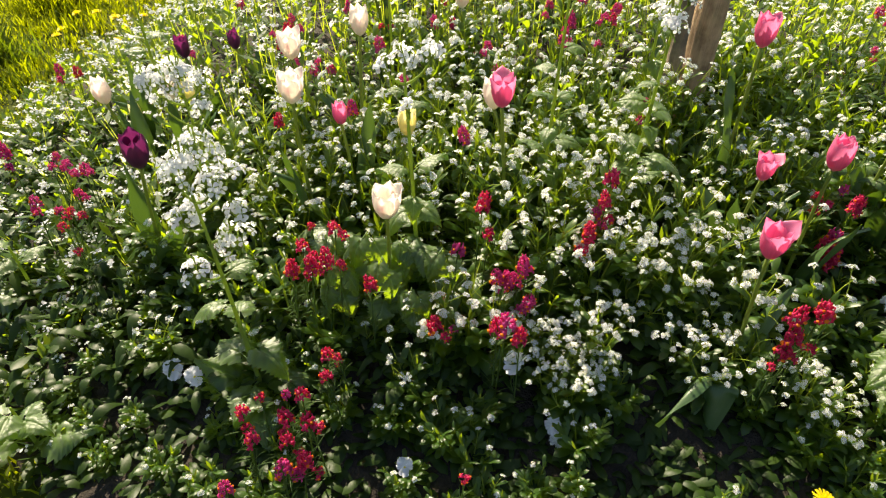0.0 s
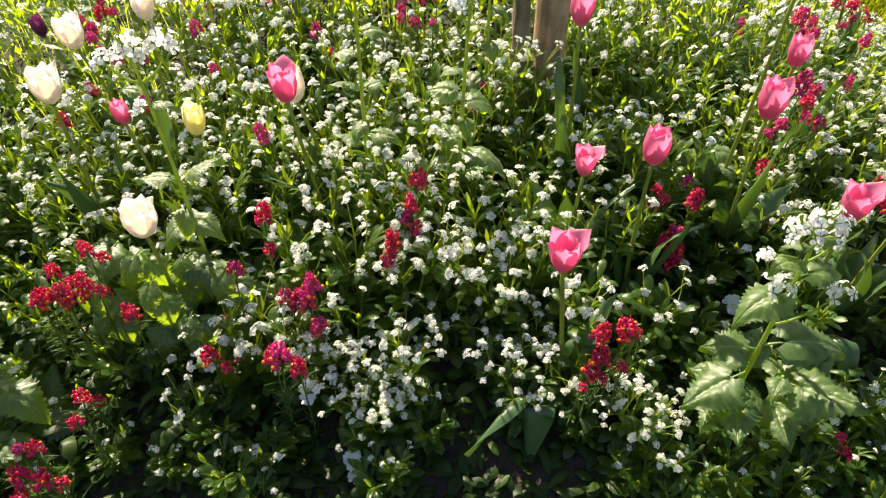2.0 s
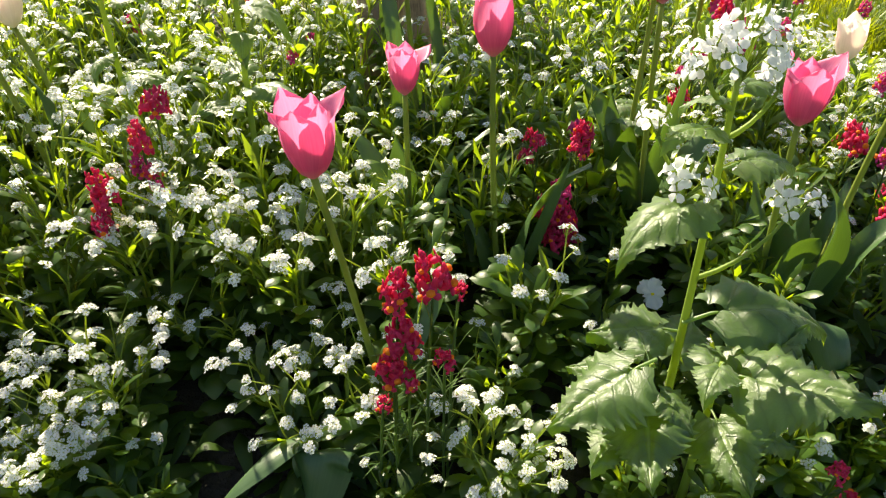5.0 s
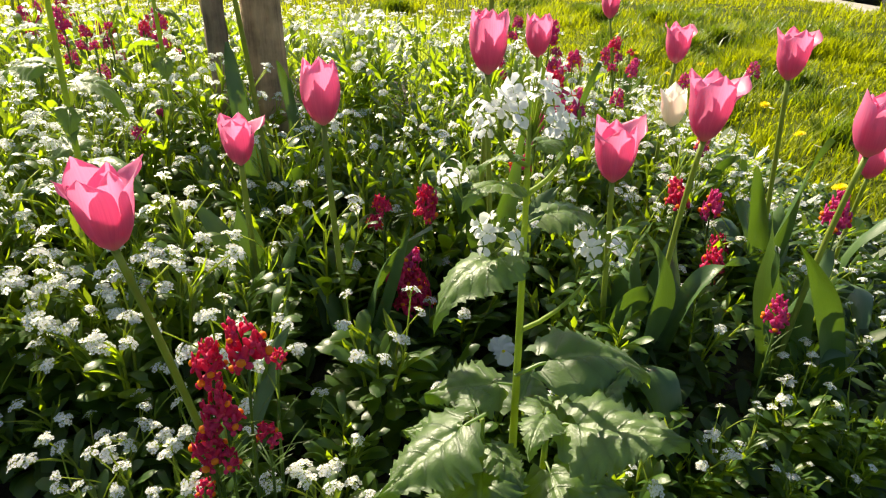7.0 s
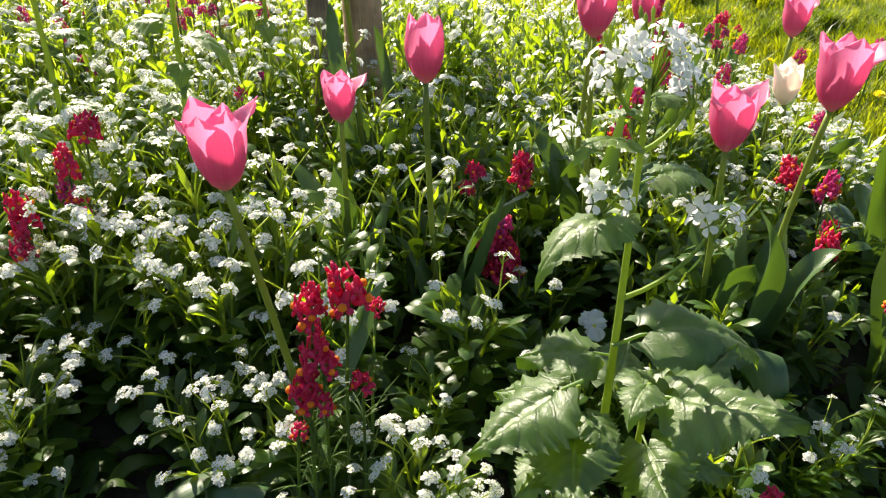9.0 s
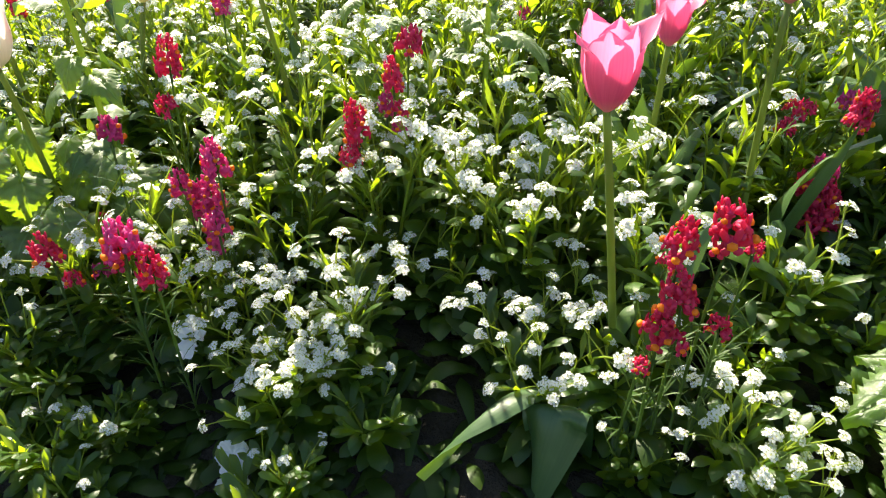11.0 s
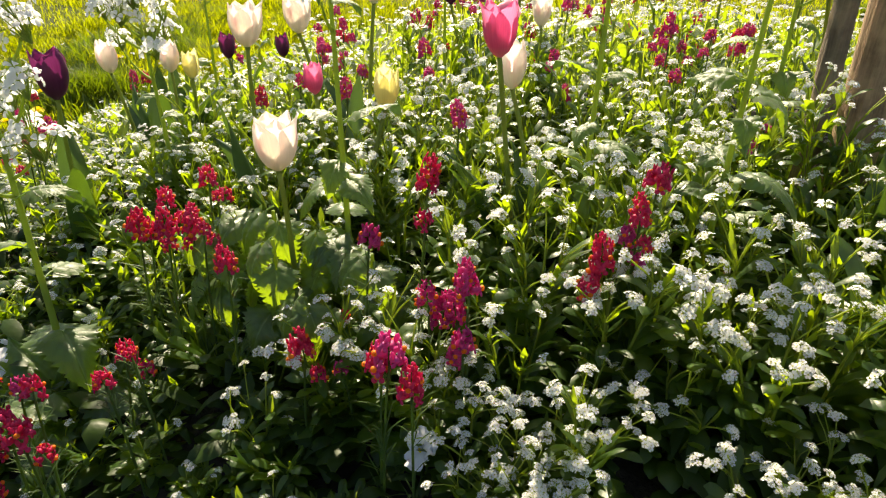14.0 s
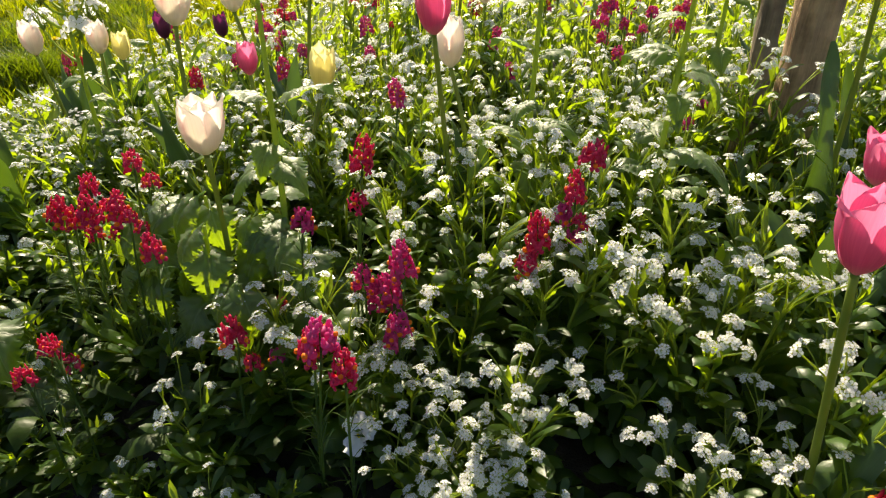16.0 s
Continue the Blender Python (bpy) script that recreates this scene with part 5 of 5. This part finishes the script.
# the far part of the drift, past counting
def far_flowers(rng, places):
    V, F, S = [], [], []
    for x, y in places:
        h = fmn_height(x, y) * rng.uniform(0.85, 1.1)
        z0 = soil_height(x, y)
        for k in range(rng.randint(5, 9)):
            a, rr = rng.uniform(0, 6.3), 0.055 * math.sqrt(rng.random())
            c = Vector((x + rr * math.cos(a), y + rr * math.sin(a), z0 + h * rng.uniform(0.75, 1.12)))
            for j in range(rng.randint(6, 10)):
                b, q = rng.uniform(0, 6.3), 0.009 * math.sqrt(rng.random())
                p = c + Vector((q * math.cos(b), q * math.sin(b), rng.uniform(-0.002, 0.003)))
                d = Vector((rng.uniform(-0.6, 0.6), rng.uniform(-0.8, 0.4), 1)).normalized()
                u = d.orthogonal().normalized() * 0.0031
                w = d.cross(u)
                o = len(V)
                V.extend([p + u * math.cos(t) + w * math.sin(t) for t in (0, 1.257, 2.513, 3.77, 5.027)])
                F.append((o, o + 1, o + 2, o + 3, o + 4))
                S.append(0)
        for k in range(46):
            a, rr = rng.uniform(0, 6.3), 0.05 * rng.random()
            p = Vector((x + rr * math.cos(a), y + rr * math.sin(a), z0 + h * rng.uniform(0.1, 0.85)))
            b = rng.uniform(0, 6.3)
            L, d = rng.uniform(0.03, 0.05), Vector((math.cos(b), math.sin(b), rng.uniform(0.2, 1.4))).normalized()
            s = Vector((-d.y, d.x, 0)).normalized() * L * 0.15
            o = len(V)
            V.extend([p, p + d * L * 0.5 + s, p + d * L, p + d * L * 0.5 - s])
            F.append((o, o + 1, o + 2, o + 3))
            S.append(1)
        for k in range(3):
            a, rr = rng.uniform(0, 6.3), 0.05 * rng.random()
            p, t = Vector((x, y, z0)), Vector((x + rr * math.cos(a), y + rr * math.sin(a), z0 + h))
            o = len(V)
            V.extend([p, p + Vector((0.003, 0, 0)), t + Vector((0.0015, 0, 0)), t])
            F.append((o, o + 1, o + 2, o + 3))
            S.append(2)
    me = bpy.data.meshes.new("forget_me_not_drift")
    me.from_pydata(V, [], F)
    for m in (M_FMN_PETAL, M_FMN_LEAF, M_FMN_STEM):
        me.materials.append(m)
    me.polygons.foreach_set("material_index", S)
    return me


near_set = set(near_spots)
tagged(new("forget_me_not_drift", far_flowers(rng, [p for p in spots if p not in near_set])), "dense far drift of tiny white forget-me-nots over green leaves", "forget-me-nots", kind="stuff")

# ---- low leaves under the flowers ----
rng = random.Random(91)
low = Shape()
count = 0
while count < 8500:
    x, y = rng.uniform(-1.15, 1.75), rng.uniform(0.34, 1.6)
    if bed_share(x, y) > 1.0 or (0.88 < x < 1.25 and 0.52 < y < 0.86 and rng.random() < 0.2) or rng.random() < 0.3 * (y > 0.66) + 0.15 * (y > 1.0):
        continue
    count += 1
    front = y < 0.64
    z = soil_height(x, y) + rng.uniform(-0.006, 0.006 if front else 0.045)
    a, L = rng.uniform(0, 6.3), rng.uniform(0.028, 0.055 if front else 0.065)
    d = Vector((math.cos(a), math.sin(a), 0))
    p = Vector((x, y, z))
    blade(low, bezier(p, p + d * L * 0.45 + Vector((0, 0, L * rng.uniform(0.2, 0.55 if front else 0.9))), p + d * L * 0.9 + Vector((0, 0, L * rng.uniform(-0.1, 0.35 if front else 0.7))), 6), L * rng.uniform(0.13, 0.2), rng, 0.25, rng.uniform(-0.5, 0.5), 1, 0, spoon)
tagged(new("bedding_leaves", low.mesh("bedding_leaves", [M_SHADED_LEAF])), "dense low green leaves covering the soil, coloured darker for the shade under the flowers", "foliage", kind="stuff")


# ---- pansies ----
def pansy(x, y, z, tilt, spin, rng, s=1.0):
    base = tagged(new("pansy"), "white pansy flower with a small yellow eye, low in the bed", "pansy", "pansies in the bed")
    base.location = (x, y, z)
    st = Shape()
    g = soil_height(x, y) - z
    tube(st, bezier((0, 0.01, g - 0.01), (0, 0.015, g * 0.4), (0, 0.003, -0.001), 8), [0.0015] * 8, 6)
    part("stem", st.mesh("stem", [M_LIN_LEAF]), base)
    face = pose(0, 0, 0, tilt, 0, spin) @ Matrix.Scale(s, 4)
    for ang, L, W, dz in ((90 + 34, 0.02, 0.0105, -0.0014), (90 - 34, 0.02, 0.0105, -0.0006), (176, 0.0165, 0.0095, 0.0006), (4, 0.0165, 0.0095, 0.0009), (270, 0.02, 0.0125, 0.0018)):
        sh = Shape()
        vs, uv = [(0, 0, 0)], [(0.5, 0)]
        ph = rng.uniform(0, 6.3)
        for i in range(1, 7):
            u = i / 6
            for k in range(-5, 6):
                v = k / 5
                w = W * math.sin(min(1, u * 1.05 + 0.06) * math.pi * 0.62) * (1 if u < 0.99 else 0.8)
                ruffle = 0.0024 * u * u * math.sin(7 * v + 3 * u + ph) + 0.001 * u * math.sin(13 * v + ph * 2)
                vs.append((L * u * (1 - 0.2 * v * v * u - 0.04 * u * math.cos(9 * v + ph)), w * v, ruffle + 0.004 * u * u - 0.003 * u * abs(v)))
                uv.append((0.5 + v / 2, u))
        sh.add(vs, [(0, 1 + k, 2 + k) for k in range(10)] + [(1 + i * 11 + k, 1 + (i + 1) * 11 + k, 2 + (i + 1) * 11 + k, 2 + i * 11 + k) for i in range(5) for k in range(10)], 0, uv)
        part("petal", sh.mesh("petal", [M_PANSY]), base, face @ Matrix.Translation((0, 0, dz)) @ pose(0, 0, 0, 0, rng.uniform(-14, 10), ang))
    eye = Shape()
    eye.add([(0.0026 * math.cos(t * 1.05), 0.002 * math.sin(t * 1.05) - 0.001, 0.0032) for t in range(6)] + [(0, -0.001, 0.0045)], [(t, (t + 1) % 6, 6) for t in range(6)])
    part("eye", eye.mesh("eye", [M_YELLOW]), base, face, "yellow eye")
    return base


rng = random.Random(95)
for x, y, z, t, sp, s in [(0.118, 0.665, 0.15, 62, -35, 1.05), (-0.47, 0.69, 0.1, 50, 20, 1.0), (-0.43, 0.675, 0.1, 60, -30, 0.9), (0.178, 0.585, 0.09, 50, 10, 0.85), (0.185, 0.565, 0.075, 40, 60, 0.8),
                          (-0.06, 0.52, 0.075, 45, 0, 0.8), (0.80, 0.79, 0.16, 60, 15, 0.9), (-0.42, 0.66, 0.12, 55, 40, 0.9)]:
    pansy(x, y, z, t, sp, rng, s)


# ---- lawn grass, daisies, dandelions ----
def grass(seed, count, x0, x1, y0, y1, hmin, hmax, keep, tufts, clumps=0, mat=None):
    g = np.random.default_rng(seed)
    x, y = g.uniform(x0, x1, count * 3), g.uniform(y0, y1, count * 3)
    m = count // 28
    cx, cy = g.uniform(x0, x1, m), g.uniform(y0, y1, m)
    pick = g.integers(0, m, len(x))
    held = g.random(len(x)) < 0.72
    wide = 0.022 * (1 + 0.25 * np.hypot(cx[pick] - 0.4, cy[pick] - 0.3))
    x = np.where(held, cx[pick] + g.normal(0, 1, len(x)) * wide, x)
    y = np.where(held, cy[pick] + g.normal(0, 1, len(x)) * wide, y)
    if clumps:
        cx, cy, wide = g.uniform(x0, x1, clumps), g.uniform(y0, y1, clumps), g.uniform(0.03, 0.09, clumps)
        pick = g.integers(0, clumps, len(x))
        x, y = cx[pick] + g.normal(0, 1.3, len(x)) * wide[pick], cy[pick] + g.normal(0, 0.8, len(x)) * wide[pick]
        m, pick = len(x), np.arange(len(x))
    big = np.where(g.random(m) < 0.05, 2.3, g.uniform(0.6, 1.5, m))[pick] * np.where(held, 1, 0.7)
    inside = np.minimum(np.minimum(x - x0, x1 - x), np.minimum(y1 - y, y - y0))
    ok = keep(x, y) & (g.random(len(x)) < 0.04 + inside / 0.9)
    big = big[ok][:count]
    x, y = x[ok][:count], y[ok][:count]
    n = len(x)
    patch = 0.5 + 0.5 * np.sin(x * 3.1 + 1.7 * np.sin(y * 2.3)) * np.sin(y * 2.7 + 1.1 * np.sin(x * 1.9))
    tuft = np.clip(np.sin(x * 5.3 + 2.1 * np.sin(y * 4.1)) * np.sin(y * 4.7 + 1.9 * np.sin(x * 3.3)), 0, 1) ** 2
    h = g.uniform(hmin, hmax, n) * (0.5 + 0.45 * patch + 2.6 * tuft) * big
    for q in range(tufts):
        tx, ty, wide = g.uniform(x0, x1), g.uniform(y0, y1), g.uniform(0.04, 0.13)
        h *= 1 + g.uniform(1.0, 3.0) * np.exp(-((x - tx) ** 2 + (y - ty) ** 2) / wide ** 2)
    h = np.minimum(h, 0.14)
    a = g.uniform(0, 2 * np.pi, n)
    lean = g.uniform(0.2, 1.1, n) * h
    w = g.uniform(0.0013, 0.0024, n) * (1 + 0.18 * np.hypot(x - 0.4, y - 0.3))
    dx, dy = np.cos(a), np.sin(a)
    sx, sy = -dy * w, dx * w
    z = np.full(n, -0.015)
    V = np.empty((n, 5, 3))
    V[:, 0] = np.stack([x + sx, y + sy, z], 1)
    V[:, 1] = np.stack([x - sx, y - sy, z], 1)
    V[:, 2] = np.stack([x + dx * lean * 0.35 - sx * 0.8, y + dy * lean * 0.35 - sy * 0.8, z + h * 0.62], 1)
    V[:, 3] = np.stack([x + dx * lean * 0.35 + sx * 0.8, y + dy * lean * 0.35 + sy * 0.8, z + h * 0.62], 1)
    V[:, 4] = np.stack([x + dx * lean, y + dy * lean, z + h], 1)
    k = np.arange(n)[:, None] * 5
    quads, tris = k + np.array([[0, 1, 2, 3]]), k + np.array([[3, 2, 4]])
    me = bpy.data.meshes.new("lawn_grass")
    me.vertices.add(5 * n)
    me.vertices.foreach_set("co", V.ravel())
    loops = np.concatenate([quads.ravel(), tris.ravel()])
    me.loops.add(len(loops))
    me.loops.foreach_set("vertex_index", loops.astype(np.int32))
    me.polygons.add(2 * n)
    starts = np.concatenate([np.arange(n) * 4, 4 * n + np.arange(n) * 3]).astype(np.int32)
    me.polygons.foreach_set("loop_start", starts)
    me.update(calc_edges=True)
    me.validate()
    me.materials.append(mat or M_GRASS)
    return me


def off_bed(x, y):
    r = (np.abs((x - BED_X) / BED_RX) ** BED_P + np.abs((y - BED_Y) / BED_RY) ** BED_P) ** (1 / BED_P)
    return (r > 0.985 + 0.03 * np.sin(7 * x) * np.sin(9 * y)) & ((x - KERB_P.x) * KERB_N.x + (y - KERB_P.y) * KERB_N.y < -0.33)


GRASS_LABEL = "sunlit uneven lawn grass round the flower bed"
tagged(new("lawn_grass", grass(1, 260000, -3.7, 4.1, -0.9, 5.4, 0.018, 0.038, off_bed, 270)), GRASS_LABEL, "grass", kind="stuff")
tagged(new("lawn_grass", grass(2, 170000, -8.6, 8.0, 0.6, 14.6, 0.028, 0.055, lambda x, y: off_bed(x, y) & ~((x > -2.9) & (x < 3.2) & (y < 4.5)), 60)), GRASS_LABEL, "grass", kind="stuff")
tagged(new("grass_tussocks", grass(5, 36000, 1.2, 4.6, 1.3, 6.5, 0.05, 0.1, off_bed, 0, 80, M_TUSSOCK)), "longer dark green grass tussocks in the lawn", "grass", kind="stuff")
tagged(new("grass_tussocks", grass(6, 12000, -3.2, -0.9, 1.4, 4.5, 0.04, 0.09, off_bed, 0, 40, M_TUSSOCK)), "longer dark green grass tussocks in the lawn", "grass", kind="stuff")


def dandelion_mesh(rng):
    sh = Shape()
    for ring, (n, L, up) in enumerate(((22, 0.019, 0.002), (18, 0.015, 0.006), (13, 0.01, 0.009), (8, 0.006, 0.011))):
        for i in range(n):
            a = i * 2 * math.pi / n + rng.uniform(-0.1, 0.1)
            d = Vector((math.cos(a), math.sin(a), 0))
            s = Vector((-d.y, d.x, 0)) * 0.0014
            p = d * 0.002
            t = d * L * rng.uniform(0.9, 1.05) + Vector((0, 0, up))
            sh.add([p - s * 0.6, p + s * 0.6, t + s, t - s], [(0, 1, 2, 3)])
    return sh.mesh("flower_head", [M_YELLOW], False)


rng = random.Random(97)
DANDELIONS = [dandelion_mesh(rng) for k in range(2)]


def lawn_flower(name, category, label, group, x, y, z, head, height, rng, tilt=18):
    base = tagged(new(name), label, category, group)
    base.location = (x, y, soil_height(x, y) if bed_share(x, y) < 1 else -0.012)
    st = Shape()
    tube(st, bezier((0, 0, -0.01), (0.004, 0.003, height * 0.5), (0, 0, height), 5), [0.0014] * 5, 5)
    part("stem", st.mesh("stem", [M_LIN_LEAF]), base)
    part("flower_head", head, base, Matrix.Translation((0, 0, height)) @ pose(0, 0, 0, rng.uniform(-tilt, tilt), rng.uniform(-tilt, tilt), rng.uniform(0, 360)))
    return base


for x, y in [(-1.15, 2.26), (-1.4, 2.28), (-1.12, 2.36), (-1.04, 2.46), (-0.93, 2.62), (2.21, 2.1), (1.85, 1.38), (1.99, 3.01), (2.35, 3.23), (3.66, 4.75), (-1.75, 1.7), (-1.53, 1.57), (-1.81, 1.93),
             (-1.62, 1.75), (-1.7, 2.3), (-2.1, 2.6), (-1.9, 3.1), (-2.6, 3.3), (-2.2, 4.0), (2.6, 3.9), (3.0, 4.4), (2.9, 3.5), (2.2, 2.7), (2.5, 2.9), (3.4, 5.6), (2.05, 1.75), (1.7, 3.3), (-1.41, 2.43), (-1.31, 2.39), (-1.23, 2.36), (-1.16, 2.18), (-1.37, 2.19), (0.558, 0.452), (0.163, 0.44)]:
    lawn_flower("dandelion", "dandelion", "yellow dandelion in the lawn", "dandelions in the lawn", x, y, 0, rng.choice(DANDELIONS), rng.uniform(0.055, 0.085), rng)


def daisy_mesh(rng):
    sh = Shape()
    for i in range(16):
        a = i * 2 * math.pi / 16
        d, s = Vector((math.cos(a), math.sin(a), 0)), Vector((-math.sin(a), math.cos(a), 0)) * 0.0016
        sh.add([d * 0.003 - s * 0.6, d * 0.003 + s * 0.6, d * 0.0105 + s, d * 0.0115 + Vector((0, 0, 0.001)), d * 0.0105 - s], [(0, 1, 2, 3, 4)], 0)
    sh.add([(0.0034 * math.cos(t), 0.0034 * math.sin(t), 0.0008) for t in (0, 1.05, 2.09, 3.14, 4.19, 5.24)] + [(0, 0, 0.0028)], [(t, (t + 1) % 6, 6) for t in range(6)], 1)
    return sh.mesh("flower_head", [M_DAISY, M_YELLOW], False)


DAISY = daisy_mesh(rng)
made = 0
while made < 90:
    x, y = rng.uniform(-2.8, -0.4) if rng.random() < 0.75 else rng.uniform(1.6, 3.2), rng.uniform(1.5, 4.2)
    if bed_share(x, y) < 1.04 or noise.noise((x * 1.3, y * 1.3, 2)) < -0.15:
        continue
    made += 1
    lawn_flower("daisy", "daisy", "small white daisy in the lawn", "daisies in the lawn", x, y, 0, DAISY, rng.uniform(0.045, 0.065), rng, 25)


# ---- parked car ----
def car(cx, cy, turn):
    """A small silver car; cx, cy: its front wheel's foot on the road."""
    base = tagged(new("parked_car"), "silver parked car with plastic wheel covers at the kerb", "car")
    base.matrix_basis = pose(cx, cy, -0.1, 0, 0, turn)
    side = [(-0.75, 0.28), (-0.72, 0.55), (-0.6, 0.72), (0.2, 0.82), (0.75, 0.95), (1.25, 1.38), (2.5, 1.42), (3.1, 1.0), (3.2, 0.6), (3.15, 0.3)]
    arch = []
    for c in (2.45, 0.0):
        arch += [(c + 0.36 * math.cos(a), 0.3 + 0.36 * math.sin(a)) for a in (math.pi * k / 10 for k in range(11))]
    outline = side + [(2.9, 0.22)] + arch[:11] + [(2.0, 0.2), (0.45, 0.2)] + arch[11:] + [(-0.5, 0.22)]
    bm = bmesh.new()
    loops = []
    for yy, inset in ((-0.02, 0.05), (0.03, 0.0), (1.57, 0.0), (1.62, 0.05)):
        loops.append([bm.verts.new((x, yy + (0.22 * max(0, z - 0.9) if yy < 1 else -0.22 * max(0, z - 0.9)), z + (-inset if z > 0.5 else 0))) for x, z in outline])
    n = len(outline)
    for a, b in zip(loops, loops[1:]):
        for i in range(n):
            bm.faces.new((a[i], a[(i + 1) % n], b[(i + 1) % n], b[i]))
    bm.faces.new(loops[0][::-1])
    bm.faces.new(loops[-1])
    bmesh.ops.recalc_face_normals(bm, faces=bm.faces)
    me = bpy.data.meshes.new("body")
    bm.to_mesh(me)
    bm.free()
    me.materials.append(M_PAINT)
    part("body", me, base)
    sill = Shape()
    tube(sill, [(0.42, 0.0, 0.24), (2.05, 0.0, 0.24)], [0.05, 0.05], 8)
    part("sill", sill.mesh("sill", [M_PLASTIC]), base)
    under = Shape()
    under.add([(-0.6, 0.1, 0.16), (3.0, 0.1, 0.16), (3.0, 1.5, 0.16), (-0.6, 1.5, 0.16), (-0.6, 0.1, 0.5), (3.0, 0.1, 0.5), (3.0, 1.5, 0.5), (-0.6, 1.5, 0.5)],
              [(3, 2, 1, 0), (0, 1, 5, 4), (1, 2, 6, 5), (2, 3, 7, 6), (3, 0, 4, 7), (4, 5, 6, 7)])
    part("underbody", under.mesh("underbody", [M_PLASTIC], False), base)
    win = Shape()
    win.add([(0.95, 0.04, 1.0), (2.75, 0.04, 1.02), (2.4, 0.1, 1.33), (1.35, 0.1, 1.31), (0.95, 0.06, 1.0), (2.75, 0.06, 1.02), (2.4, 0.12, 1.33), (1.35, 0.12, 1.31)], [(0, 1, 2, 3), (7, 6, 5, 4), (0, 4, 5, 1), (1, 5, 6, 2), (2, 6, 7, 3), (3, 7, 4, 0)])
    part("side_window", win.mesh("side_window", [M_GLASS], False), base)
    ty, rim = Shape(), Shape()
    ring = [(0.3, -0.07), (0.31, -0.1), (0.3, 0.1), (0.2, 0.1), (0.2, -0.1), (0.27, -0.11)]
    K = 36
    vs = [(r * math.cos(2 * math.pi * k / K), yy, 0.3 + r * math.sin(2 * math.pi * k / K)) for k in range(K) for r, yy in ring]
    ty.add(vs, [(k * 6 + i, k * 6 + (i + 1) % 6, ((k + 1) % K) * 6 + (i + 1) % 6, ((k + 1) % K) * 6 + i) for k in range(K) for i in range(6)])
    rv = [(0, -0.115, 0.3)]
    for r, yy in ((0.05, -0.115), (0.07, -0.1), (0.13, -0.098), (0.17, -0.1), (0.205, -0.105), (0.21, -0.09)):
        rv += [(r * math.cos(2 * math.pi * k / K), yy, 0.3 + r * math.sin(2 * math.pi * k / K)) for k in range(K)]
    rf = [(0, 1 + (k + 1) % K, 1 + k) for k in range(K)]
    for i in range(5):
        for k in range(K):
            if i == 2 and k % 4 in (1, 2):
                continue
            rf.append((1 + i * K + k, 1 + i * K + (k + 1) % K, 1 + (i + 1) * K + (k + 1) % K, 1 + (i + 1) * K + k))
    rim.add(rv, rf)
    # flat dark disc that stands in for the shade behind the cover's slots
    back = Shape()
    back.add([(0, -0.07, 0.3)] + [(0.2 * math.cos(2 * math.pi * k / K), -0.07, 0.3 + 0.2 * math.sin(2 * math.pi * k / K)) for k in range(K)], [(0, 1 + (k + 1) % K, 1 + k) for k in range(K)])
    tm, rm, bkm = ty.mesh("tyre", [M_RUBBER]), rim.mesh("wheel_cover", [M_RIM], False), back.mesh("brake_shadow_plate", [M_PLASTIC])
    for x, yy, flip in ((0.0, 0.1, 0), (2.45, 0.1, 0), (0.0, 1.5, 180), (2.45, 1.5, 180)):
        w = part("wheel", tm, base, pose(x, yy, 0, 0, 0, flip))
        part("wheel_cover", rm, w, None, "pale plastic wheel cover with slots")
        part("slot_shade_disc", bkm, w)
    return base


car(7.65, 8.43, math.degrees(math.atan2(-KERB_D.y, -KERB_D.x)))
